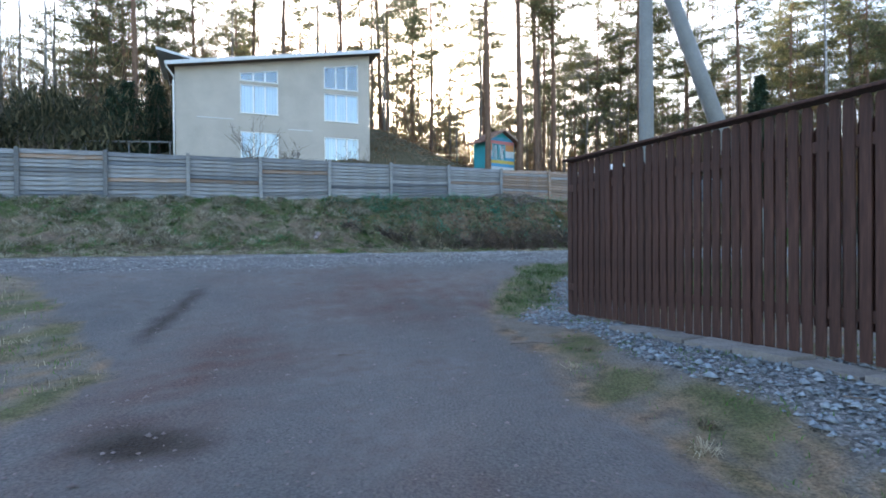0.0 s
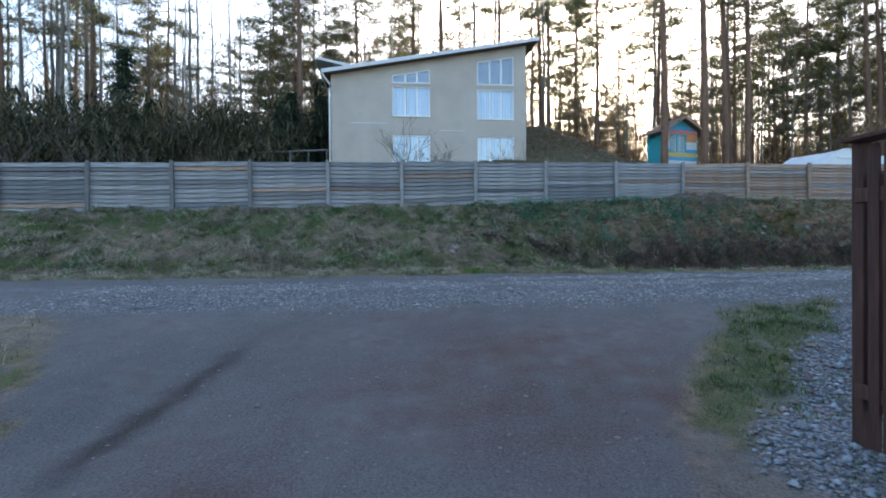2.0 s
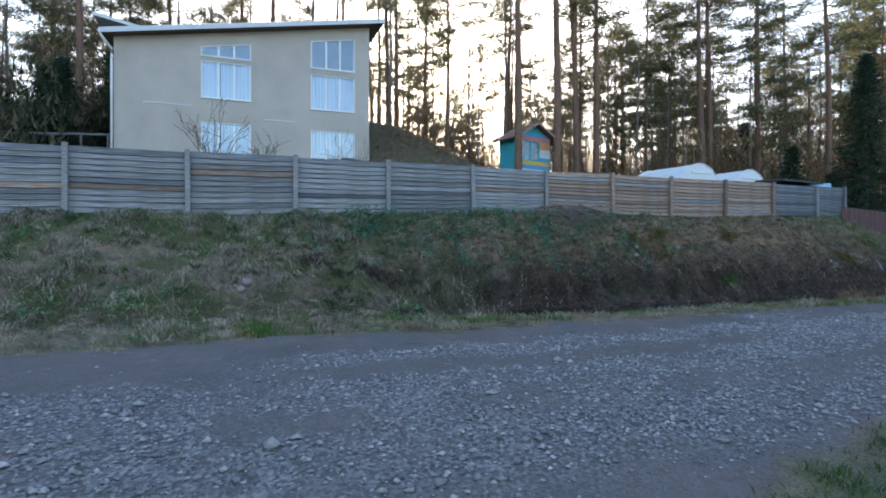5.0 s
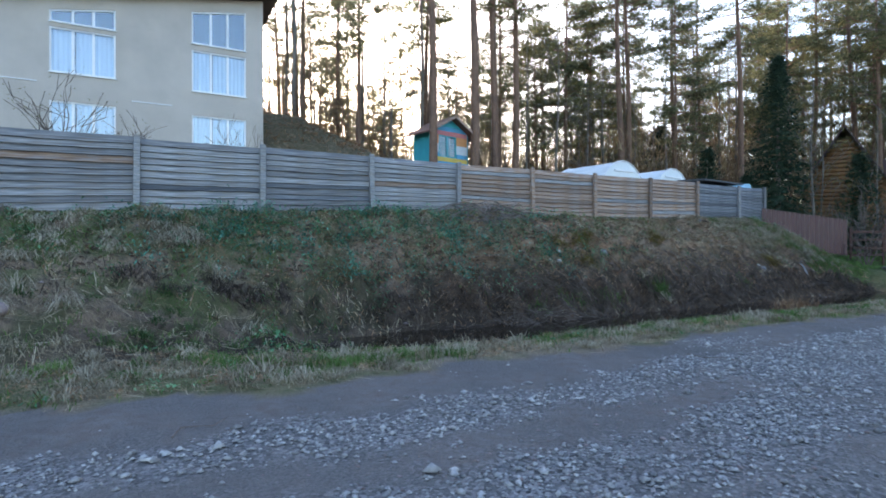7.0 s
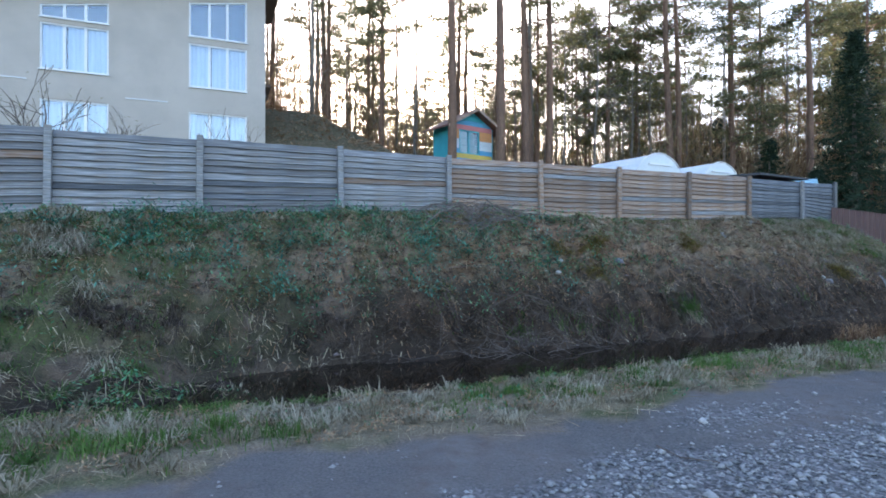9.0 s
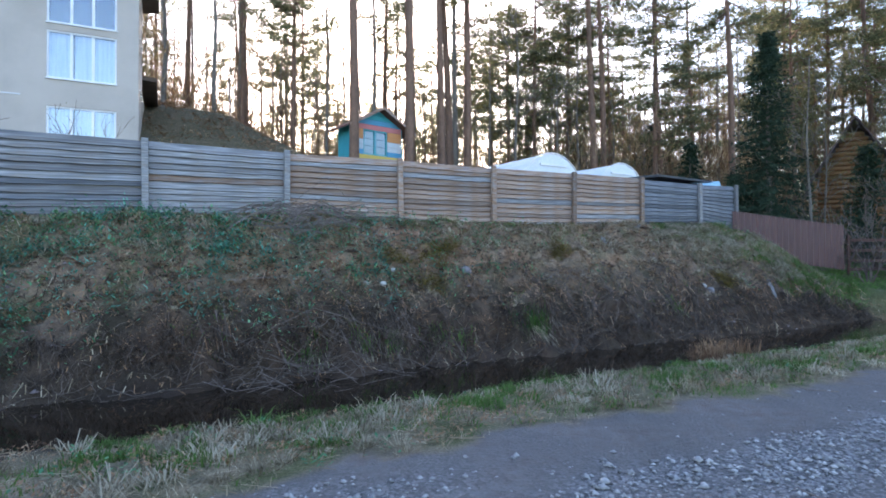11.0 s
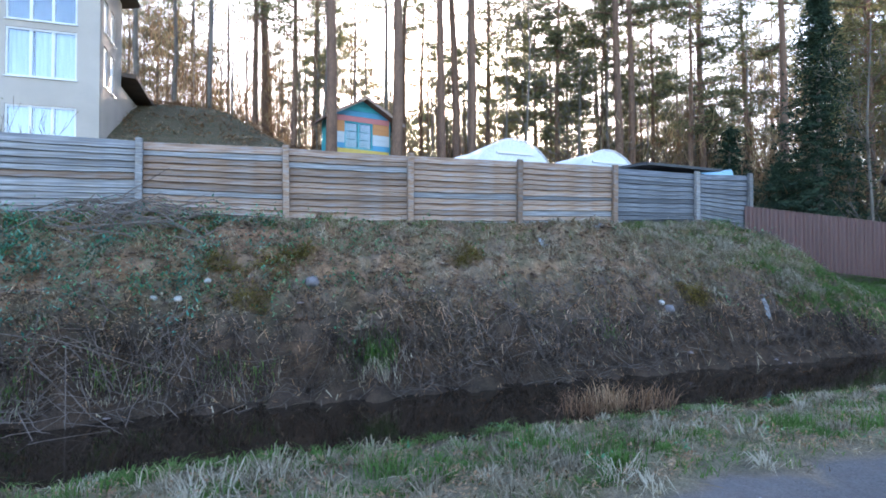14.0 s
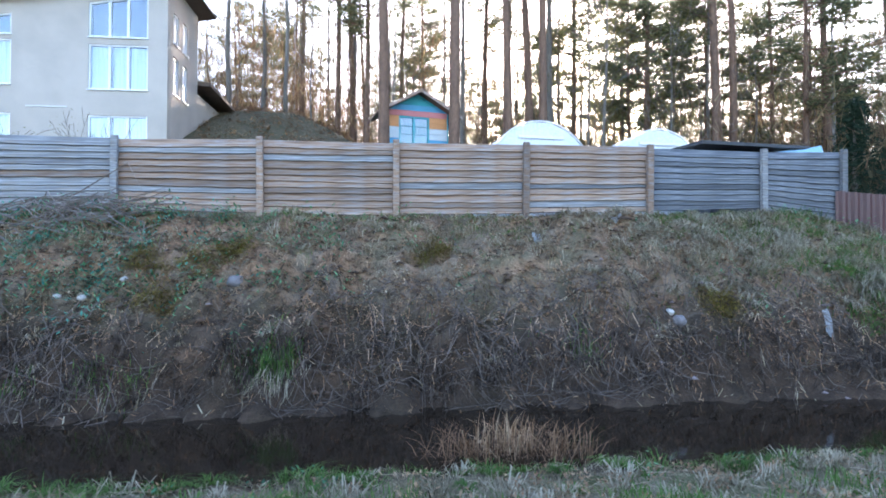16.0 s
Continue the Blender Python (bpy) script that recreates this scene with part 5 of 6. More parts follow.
SHRUBS = [tree_thing("bare_shrub", "leafless shrub with many thin stems", *bare_tree(q, h, 0.75, 1, 4, st), TWIG, BUDS, "shrub", "bare shrubs") for q, h, st in ((71, 3.4, 9), (72, 2.6, 7))]
hb = Matrix(HM)
for lx, ly, sc, q in ((4.0, -2.2, 1.2, 0), (5.9, -1.8, 1.1, 1), (9.6, -2.6, 0.85, 0)):
    p = hb @ Vector((lx, ly, 0))
    plant(SHRUBS[q], p.x, p.y, sc)
plant(SHRUBS[1], *world_xy(17.4, 2.8), 1.0)
plant(SHRUBS[0], *world_xy(21.0, 4.2), 0.8)
for s, n, sc in ((19.0, 1.2, 1.2), (21.5, 1.0, 1.4), (23.5, 3.4, 1.3), (25.5, 1.5, 1.6), (27.0, 4.5, 1.5)):
    plant(SHRUBS[0], *world_xy(s, n), sc)
for s, n, q in ((22.0, -1.5, 0), (24.5, 0.3, 1), (27.5, 1.8, 0), (29.0, 4.0, 1), (26.0, -3.0, 1)):
    plant(YOUNG[q], *world_xy(s, n), 1.1)
plant(BARES[1], *world_xy(26.5, 5.2), 0.9)
for x, y, q, sc in ((22.95, 28.2, 0, 0.5), (23.5, 28.5, 1, 0.55), (22.7, 28.9, 0, 0.42)):
    plant(BARES[q], x, y, sc)
for s, n, sc in ((-22, -6, 1.0), (-25, -8, 1.2), (-19, -7, 0.9), (-29, -10, 1.3), (-33, -8, 1.2), (-27, -5, 0.9)):
    plant(SHRUBS[0], *world_xy(s, n), sc)

# ---- grass, weeds, stones and twigs ----
def blades(count, s_range, n_range, chance, length, width, lean, material, name, label, clump=6, spread=0.06):
    """Upright blades in small clumps where chance(s, n, road) allows."""
    rg = np.random.default_rng(len(name) * 7 + count)
    s, n = rg.uniform(*s_range, count), rg.uniform(*n_range, count)
    rm = road_mask(s, n)
    ok = rg.random(count) < chance(s, n, rm)
    s, n = np.repeat(s[ok], clump), np.repeat(n[ok], clump)
    s, n = s + rg.normal(0, spread, len(s)), n + rg.normal(0, spread, len(n))
    x, y = world_xy(s, n)
    p = np.stack([x, y, height(s, n) - 0.01], 1)
    k = len(p)
    a = rg.uniform(0, 6.283, k)
    ln = length * rg.uniform(0.5, 1.3, k)
    tilt = np.abs(rg.normal(0, lean, k))
    d = np.stack([np.cos(a) * np.sin(tilt), np.sin(a) * np.sin(tilt), np.cos(tilt)], 1)
    b = rg.uniform(0, 6.283, k)
    side = np.stack([np.cos(b), np.sin(b), 0 * b], 1) * (width * rg.uniform(0.6, 1.2, k))[:, None]
    mid = p + d * (ln * 0.55)[:, None]
    droop = np.stack([np.cos(a) * ln * 0.28, np.sin(a) * ln * 0.28, -ln * 0.08 * (1 + tilt)], 1)
    tip = p + d * ln[:, None] + droop
    v = np.stack([p - side, p + side, mid + side * 0.7, mid - side * 0.7, tip], 1).reshape(-1, 3)
    base = np.arange(k)[:, None] * 5
    f = np.concatenate([base + [0, 1, 2], base + [0, 2, 3], base + [3, 2, 4]], 1).reshape(-1, 3)
    tone = np.repeat(np.repeat(rg.random(k // clump), clump), 5)
    ob = new(name, tri_mesh(name, v, f, material, tone))
    return tagged(ob, label, "grass", kind="stuff")


def bare_earth(s, n):
    """Where the bank has slipped and shows its soil."""
    rag = 0.35 * rough(s, n, 0.7)
    return np.clip(step(0.35, 0.7, np.exp(-((s - 2.2) / 1.5) ** 2 - ((n - 1.7) / 0.9) ** 2) + rag) + step(0.4, 0.75, np.exp(-((s + 6.0) / 1.6) ** 2 - ((n - 3.0) / 0.8) ** 2) + rag), 0, 1)


def straw_litter(count, s_range, n_range, chance, length, material, name, label, wide=0.005):
    """Dead stems and leaves lying flat on the slope."""
    rg = np.random.default_rng(count + 3)
    s, n = rg.uniform(*s_range, count), rg.uniform(*n_range, count)
    ok = rg.random(count) < chance(s, n) * (1 - 0.85 * bare_earth(s, n)) * (0.12 + 0.88 * step(-0.3, 0.35, rough(s, n + count * 0.001, 0.5)))
    s, n = s[ok], n[ok]
    k = len(s)
    a = rg.normal(1.57, 1.5, k)
    ln = length * rg.lognormal(0, 0.4, k)
    s2, n2 = s + np.cos(a) * ln, n + np.sin(a) * ln
    x, y = world_xy(s, n)
    x2, y2 = world_xy(s2, n2)
    w = wide * rg.uniform(0.4, 1.4, k)
    px, py = -(y2 - y) / ln * w, (x2 - x) / ln * w
    lift = np.abs(rg.normal(0.008, 0.012, k))
    z, z2 = height(s, n) + lift, height(s2, n2) + lift + np.abs(rg.normal(0, 0.025, k))
    v = np.stack([np.stack([x - px, y - py, z], 1), np.stack([x + px, y + py, z + w], 1), np.stack([x2 + px, y2 + py, z2 + w], 1), np.stack([x2 - px, y2 - py, z2], 1)], 1).reshape(-1, 3)
    base = np.arange(k)[:, None] * 4
    f = np.concatenate([base + [0, 1, 2], base + [0, 2, 3]], 1).reshape(-1, 3)
    tone = np.repeat(np.clip(0.5 + 0.5 * rough(s + 3, n, 0.45) + rg.normal(0, 0.12, k), 0, 1), 4)
    return tagged(new(name, tri_mesh(name, v, f, material, tone)), label, "dead grass", kind="stuff")


def thicket(count, s_range, n_range, low, high, length, width, material, name, label, clump=40, spread=0.8):
    """A haze of fine twigs in clumps, as of young growth and far branches."""
    rg = np.random.default_rng(count + 9)
    cs, cn = rg.uniform(*s_range, count), rg.uniform(*n_range, count)
    keep = ~((cs < 10) & (cs > -17) & (cn > -21)) & (np.hypot(cs - 6.4, cn + 11.2) > 4.5)
    cs, cn = cs[keep], cn[keep]
    hx, hy = world_xy(cs, cn)
    keep = np.hypot(hx - 32.0, hy - 44.5) > 5.0
    cs, cn = cs[keep], cn[keep]
    top = rg.uniform(0.35, 1.0, len(cs))
    s, n, tp = np.repeat(cs, clump), np.repeat(cn, clump), np.repeat(top, clump)
    k = len(s)
    f = rg.random(k) ** 0.8
    sp = spread * (0.35 + 0.65 * np.sin(np.pi * np.clip(f, 0.05, 1)))
    s, n = s + rg.normal(0, 1, k) * sp, n + rg.normal(0, 1, k) * sp
    x, y = world_xy(s, n)
    p = np.stack([x, y, height(s, n) + low + (high - low) * f * tp], 1)
    d = rg.normal(size=(k, 3)) * 0.55
    d[:, 2] = np.abs(d[:, 2]) + 0.55
    d /= np.linalg.norm(d, axis=1, keepdims=True)
    side = rg.normal(size=(k, 3))
    side[:, 2] *= 0.2
    side /= np.linalg.norm(side, axis=1, keepdims=True)
    w = (width * rg.uniform(0.5, 1.5, k))[:, None]
    ln = (length * rg.uniform(0.4, 1.4, k))[:, None]
    v = np.stack([p - side * w, p + side * w, p + d * ln], 1).reshape(-1, 3)
    return tagged(new(name, tri_mesh(name, v, np.arange(len(v)).reshape(-1, 3), material)), label, "undergrowth", kind="stuff")


thicket(900, (-50, 62), (-56, -20), 0.5, 10.5, 1.5, 0.022, HAZE, "young_growth", "leafless brown and yellowish young growth between the pines", 120, 1.2)
thicket(420, (17, 60), (-34, -7), 0.3, 8.0, 1.1, 0.02, HAZE, "young_growth", "leafless young growth beside the cabin", 120, 1.0)
thicket(170, (30, 62), (-30, -6), 2.0, 15.0, 1.7, 0.024, HAZE, "young_growth", "fine bare branches of the wood beyond the cabin", 130, 1.5)
thicket(1000, (-110, 120), (-120, -62), 0.0, 17.0, 4.5, 0.085, HAZE, "far_woods", "distant leafless woodland behind the pines", 80, 2.6)
thicket(500, (-100, 110), (-120, -62), 0.0, 2.0, 24.0, 0.16, UNDER, "far_woods", "distant slender trunks of the wood", 3, 2.0)
thicket(700, (-54, -14), (-34, -11), 0.0, 4.6, 0.55, 0.06, UNDER, "undergrowth", "dark dense undergrowth along the edge of the wood", 170, 1.1)
thicket(260, (-42, 34), (-66, -34), 0.0, 4.5, 0.7, 0.06, UNDER, "undergrowth", "dark young undergrowth on the hill", 100, 1.1)
thicket(420, (17, 66), (-30, -3), 0.0, 3.6, 0.5, 0.05, UNDER, "undergrowth", "dark undergrowth behind the maroon fence", 120, 0.9)
thicket(260, (30, 80), (-4, 24), 0.0, 9.0, 1.4, 0.022, HAZE, "young_growth", "bare roadside growth along the road", 110, 1.2)
straw_litter(80000, (-20, 15.5), (0.0, 4.6), lambda s, n: (0.25 + 0.75 * step(-0.2, 0.5, rough(s, n + 4, 1.3))) * (1 - 0.85 * step(0.1, 0.6, rough(s, n, 1.7)) * step(-6, 0, s)) * (1 - 0.95 * step(2.3, 3.1, n) * step(-6, -2, s)), 0.075, DRY_BLADE, "dead_stems", "matted dead straw and stalks on the bank")
straw_litter(45000, (-10, 15.5), (0.3, 4.6), lambda s, n: (0.7 - 0.5 * step(0.2, 0.7, rough(s, n, 1.7))) * (1 - 0.6 * step(3.0, 3.8, n)), 0.06, BROWN_LEAF, "dead_stems", "brown dead leaves and stems on the bank")
straw_litter(24000, (-20, 24), (6.2, 9.0), lambda s, n: step(0.05, -0.2, road_mask(s, n)), 0.14, DRY_BLADE, "dead_stems", "flattened pale dead grass on the verge", 0.0025)
straw_litter(16000, (-20, -2), (4.4, 7.2), lambda s, n: step(-3, -6, s), 0.14, DRY_BLADE, "dead_stems", "dead straw at the foot of the bank", 0.003)

straw_litter(30000, (-1.5, 15.5), (0.6, 4.0), lambda s, n: (0.1 + 0.9 * step(-0.1, 0.4, rough(s, n + 9, 0.9))) * step(-1.5, 2.5, s + 1.2 * rough(s, n, 1.7)) * step(4.1, 3.4, n), 0.1, RUSSET, "dead_stems", "brownish straw mats lying down the bank")
straw_litter(26000, (-10, 14.5), (2.7, 4.6), lambda s, n: 0.4 + 0.6 * step(-0.2, 0.4, rough(s, n, 0.8)), 0.09, ROOT, "dead_stems", "dark dead stalks and roots low on the bank")

off_road = lambda rm: step(0.03, -0.12, rm)
beside_fence = lambda s, n: step(0.6, 0.9, world_xy(s, n)[0]) * step(10.5, 7.5, world_xy(s, n)[1]) * step(11.0, 13.0, n)
in_water = lambda s, n: step(-8.5, -6.5, s) * step(3.9, 4.15, n + 0.35 * step(11, 16, s)) * step(6.3, 6.15, n + 0.35 * step(11, 16, s))
patchy = lambda s, n, size: step(-0.15, 0.5, rough(s, n, size))

blades(15000, (-20, 26), (6.0, 9.2), lambda s, n, rm: off_road(rm) * (1 - in_water(s, n)) * (0.25 + 0.75 * patchy(n, s, 0.9)), 0.1, 0.0035, 0.9, DRY_BLADE, "dry_grass", "flattened dry straw-coloured grass on the verge", 5)
blades(11000, (-20, 24), (6.0, 8.9), lambda s, n, rm: off_road(rm) * (1 - in_water(s, n)) * step(0.15, 0.7, rough(s, n, 0.9)) * (0.35 + 0.65 * step(-4, 2, s)), 0.09, 0.005, 0.8, GREEN_BLADE, "green_grass", "fresh green grass tufts on the verge", 8)
blades(9000, (-22, 15.5), (-0.2, 6.6), lambda s, n, rm: (1 - in_water(s, n)) * (0.25 + 0.75 * patchy(s + 9, n, 1.7)) * (1 - 0.96 * step(-5, -1, s)), 0.11, 0.005, 1.15, DRY_BLADE, "dry_grass", "long dry grass hanging on the earth bank", 5, 0.06)
blades(9000, (-22, 18), (-0.3, 6.4), lambda s, n, rm: (1 - in_water(s, n)) * patchy(n + 5, s, 2.3) ** 2 * (0.35 + 0.65 * step(1.6, 0.2, n) + 0.6 * step(-4, -9, s)), 0.12, 0.005, 0.6, GREEN_BLADE, "green_grass", "green grass growing in patches on the bank", 7)
blades(6000, (12.5, 24), (-0.2, 4.2), lambda s, n, rm: (1 - in_water(s, n)) * (0.4 + 0.6 * patchy(s, n, 2.0)), 0.13, 0.006, 0.5, GREEN_BLADE, "green_grass", "lush green grass at the end of the bank", 7)
blades(20000, (-11.5, -2), (11, 22), lambda s, n, rm: off_road(rm) * beside_fence(s, n) * patchy(s, n, 0.8) * (0.2 + 0.8 * step(13.5, 12.0, n) + 0.4 * step(7.0, 7.8, world_xy(s, n)[1])), 0.055, 0.004, 0.6, GREEN_BLADE, "green_grass", "short green grass beside the gravel strip", 7)
blades(7000, (-24, -12), (9, 24), lambda s, n, rm: off_road(rm) * step(-1.5, -2.2, world_xy(s, n)[0]) * patchy(s, n, 1.0), 0.07, 0.004, 0.7, GREEN_BLADE, "green_grass", "short grass on the corner of the side road", 7)
blades(5000, (-24, -12), (9, 24), lambda s, n, rm: off_road(rm) * step(-1.5, -2.2, world_xy(s, n)[0]), 0.08, 0.0035, 1.0, DRY_BLADE, "dry_grass", "dry grass on the corner of the side road", 7)
blades(3500, (-28, 14), (-3.0, -0.1), lambda s, n, rm: 0.6 + 0 * s, 0.25, 0.005, 0.6, DRY_BLADE, "dry_grass", "dry grass behind the fence", 6, 0.1)


blades(6000, (-12, 9), (-32, -9), lambda s, n, rm: patchy(s, n, 2.0), 0.12, 0.01, 1.2, DRY_BLADE, "dry_grass", "short dry grass on the hillside behind the fence", 3, 0.2)
blades(5500, (-14, 14.5), (0.25, 1.6), lambda s, n, rm: patchy(s + 2, n, 1.6), 0.1, 0.005, 0.9, GREEN_BLADE, "green_grass", "green grass along the foot of the fence", 6)
blades(1500, (10.5, 16), (0.4, 3.0), lambda s, n, rm: step(10.5, 14.5, s) * (0.3 + 0.7 * patchy(s + 3, n, 1.0)), 0.16, 0.005, 0.9, GREEN_BLADE, "green_grass", "fresh green tussocks on the end of the bank", 8, 0.06)
blades(5200, (-12, 14.5), (0.9, 2.2), lambda s, n, rm: patchy(s + 31, n, 1.1) ** 2, 0.2, 0.005, 1.2, DRY_BLADE, "dry_grass", "pale dry tussocks hanging from the top of the bank", 8, 0.05)


def gravel_chance(s, n):
    return layers(s, n, road_mask(s, n))["gravel"]


def tussocks(count, s_range, n_range, chance, radius, length, material, name, label, per=60, width=0.006, fall=0.8, slope_pull=0.5):
    """Mounds of long dead grass: blades rise from a clump, bend over and hang down the slope."""
    rg = np.random.default_rng(count + 41)
    cs, cn = rg.uniform(*s_range, count), rg.uniform(*n_range, count)
    ok = rg.random(count) < chance(cs, cn)
    cs, cn = cs[ok], cn[ok]
    m = len(cs)
    big = rg.lognormal(0, 0.35, m)
    c, k = np.repeat(np.arange(m), per), m * per
    a, q = rg.uniform(0, 6.283, k), np.sqrt(rg.random(k))
    rad = radius * big[c] * q
    s, n = cs[c] + np.cos(a) * rad, cn[c] + np.sin(a) * rad
    x, y = world_xy(s, n)
    p = np.stack([x, y, height(s, n) + 0.45 * radius * big[c] * (1 - q * q) - 0.01], 1)
    out = np.stack([UX * np.cos(a) + UY * np.sin(a), UY * np.cos(a) - UX * np.sin(a), 0 * a], 1) + rg.normal(0, 0.45, (k, 3)) * [1, 1, 0.3]
    out = out + np.array([UY, -UX, 0]) * slope_pull
    ln = (length * big[c] ** 0.5 * rg.uniform(0.5, 1.25, k))[:, None]
    mid = p + (out * 0.5 + np.array([0, 0, 0.62])) * ln * 0.5
    tip = mid + (out * 0.75 - np.array([0, 0, fall])) * ln * 0.5
    ts, tn = plan_sn(tip[:, 0], tip[:, 1])
    tip[:, 2] = np.maximum(tip[:, 2], height(ts, tn) + 0.012)
    side = np.cross(out, [0, 0, 1.0])
    side = side / (np.linalg.norm(side, axis=1, keepdims=True) + 1e-9) * (width * rg.uniform(0.5, 1.2, k))[:, None]
    v = np.stack([p - side, p + side, mid + side * 0.8, mid - side * 0.8, tip], 1).reshape(-1, 3)
    base = np.arange(k)[:, None] * 5
    f = np.concatenate([base + [0, 1, 2], base + [0, 2, 3], base + [3, 2, 4]], 1).reshape(-1, 3)
    tone = np.repeat(np.clip(rg.random(m), 0, 1)[c], 5)
    return tagged(new(name, tri_mesh(name, v, f, material, tone)), label, "grass tussock", kind="stuff")


tussocks(380, (-8.5, 14.5), (3.75, 4.3), lambda s, n: 0.8 + 0 * s, 0.08, 0.26, ROOT, "tussocks", "dark roots and dead grass hanging over the water's edge", 34, 0.004, 1.1, 0.9)
tussocks(140, (-11, -2.5), (11.2, 16.5), lambda s, n: off_road(road_mask(s, n) + 0.1) * step(6.6, 7.4, world_xy(s, n)[1]) * (1 - gravel_chance(s, n)), 0.08, 0.13, DARK_BLADE, "tussocks", "dark green tufts on the road corner", 50, 0.005, 0.4, 0.0)
tussocks(420, (-14, -5), (14.5, 25), lambda s, n: off_road(road_mask(s, n) + 0.05) * (1 - gravel_chance(s, n)) * step(-0.2, 0.4, rough(s, n, 0.7)), 0.06, 0.11, DRY_BLADE, "tussocks", "low dry tufts between the road and the gravel strip", 40, 0.0035, 0.8, 0.0)
tussocks(170, (-8, 16), (6.3, 6.7), lambda s, n: 1 - in_water(s, n), 0.06, 0.2, GREEN_BLADE, "tussocks", "yellow green grass at the ditch edge", 45, 0.004, 0.15, 0.15)
dry_end = lambda s: step(-4.5, -7.5, s)
tussocks(1100, (-22, -2), (0.5, 6.3), lambda s, n: dry_end(s) * (0.15 + 0.85 * step(-0.25, 0.35, rough(s + 4, n, 1.5))) * step(6.4, 5.8, n) * (1 - 0.8 * step(-10.5, -8.0, s) * step(3.4, 4.2, n)), 0.11, 0.3, PALE_BLADE, "tussocks", "pale matted dead grass hanging on the dry bank", 60, 0.0065)
tussocks(520, (-22, -2), (0.4, 6.3), lambda s, n: dry_end(s) * step(0.0, 0.5, rough(s, n + 6, 1.2)), 0.09, 0.22, DARK_BLADE, "tussocks", "dark green grass clumps on the dry bank", 50, 0.006, 0.5)
tussocks(420, (-6, 15), (0.6, 2.3), lambda s, n: 0.15 + 0.85 * step(0.0, 0.5, rough(s + 8, n, 1.1)), 0.07, 0.24, DRY_BLADE, "tussocks", "straw tussocks hanging from the brow of the bank", 45, 0.005)
tussocks(360, (7.5, 15.4), (0.4, 3.4), lambda s, n: step(7.0, 10.5, s) * (0.3 + 0.7 * step(-0.1, 0.4, rough(s, n + 3, 1.2))), 0.09, 0.28, PALE_BLADE, "tussocks", "pale drooping tussocks on the end of the bank", 55, 0.0055)
tussocks(260, (10.5, 16.5), (0.3, 4.0), lambda s, n: step(10.0, 13.5, s) * step(-0.1, 0.4, rough(s + 7, n, 1.1)), 0.1, 0.22, GREEN_BLADE, "tussocks", "green tussocks on the end of the bank", 55, 0.006, 0.5)
tussocks(260, (-5, 12), (1.8, 4.0), lambda s, n: 0.35 + 0.65 * step(0.1, 0.5, rough(s + 18, n, 0.9)), 0.04, 0.17, DRY_BLADE, "tussocks", "small straw tufts on the bare earth", 30, 0.0045)
tussocks(1050, (-20, 22), (6.35, 8.9), lambda s, n: off_road(road_mask(s, n) + 0.05) * (1 - in_water(s, n)) * (0.25 + 0.75 * step(-0.3, 0.3, rough(s, n + 2, 0.8))), 0.08, 0.23, PALE_BLADE, "tussocks", "flattened pale dead grass along the ditch", 42, 0.005, 0.95, -0.3)
tussocks(800, (-18, 20), (6.35, 8.4), lambda s, n: off_road(road_mask(s, n) + 0.15) * (1 - in_water(s, n)) * step(0.0, 0.5, rough(n, s + 2, 1.0)), 0.07, 0.14, GREEN_BLADE, "tussocks", "low green tufts in the dead grass of the verge", 55, 0.005, 0.45, 0.0)


def leaf_clumps(count, s_range, n_range, chance, size, material, name, label, per=18, leaf=(0.35, 0.85), slim=0.21, wide=0.8):
    """Low rosettes of pointed leaves."""
    rg = np.random.default_rng(count)
    s, n = rg.uniform(*s_range, count), rg.uniform(*n_range, count)
    ok = rg.random(count) < chance(s, n)
    s, n = s[ok], n[ok]
    s2, n2 = np.repeat(s, per) + rg.normal(0, size * wide, len(s) * per), np.repeat(n, per) + rg.normal(0, size * wide, len(s) * per)
    x, y = world_xy(s2, n2)
    z = height(s2, n2) + 0.12 * size + np.abs(rg.normal(0.02, size * 0.45, len(s2)))
    p = np.stack([x, y, z], 1)
    k = len(p)
    a, el = rg.uniform(0, 6.283, k), rg.uniform(-0.3, 0.8, k)
    d = np.stack([np.cos(a) * np.cos(el), np.sin(a) * np.cos(el), np.sin(el)], 1)
    side = np.stack([-np.sin(a), np.cos(a), 0 * a], 1)
    ln = (size * rg.uniform(*leaf, k))[:, None]
    v = np.stack([p, p + d * ln * 0.5 + side * ln * slim, p + d * ln, p + d * ln * 0.5 - side * ln * slim], 1).reshape(-1, 3)
    base = np.arange(k)[:, None] * 4
    f = np.concatenate([base + [0, 1, 2], base + [0, 2, 3]], 1).reshape(-1, 3)
    ob = new(name, tri_mesh(name, v, f, material, np.repeat(np.repeat(rg.random(len(s)), per), 4)))
    return tagged(ob, label, "weeds", kind="stuff")


leaf_clumps(1100, (-10, 15), (0.8, 4.0), lambda s, n: step(0.05, 0.5, rough(s + 3, n, 1.4)) * (0.12 + 0.88 * np.exp(-((s + 3.0) / 3.2) ** 2)), 0.24, WEED, "weeds", "dark green leafy weeds on the bank", 34, (0.22, 0.5), 0.15, 0.55)
leaf_clumps(1000, (-8.5, 4.8), (0.9, 3.6), lambda s, n: step(-0.05, 0.35, rough(s + 12, n, 1.1)) * step(4.0, -0.5, s), 0.26, BLUE_WEED, "weeds", "bluish green leafy weeds on the bank", 36, (0.22, 0.48), 0.14, 0.5)
leaf_clumps(900, (-18, 28), (6.0, 8.6), lambda s, n: step(0.2, 0.8, rough(n, s + 7, 1.2)) * off_road(road_mask(s, n)), 0.08, WEED, "weeds", "small leafy weeds in the verge")


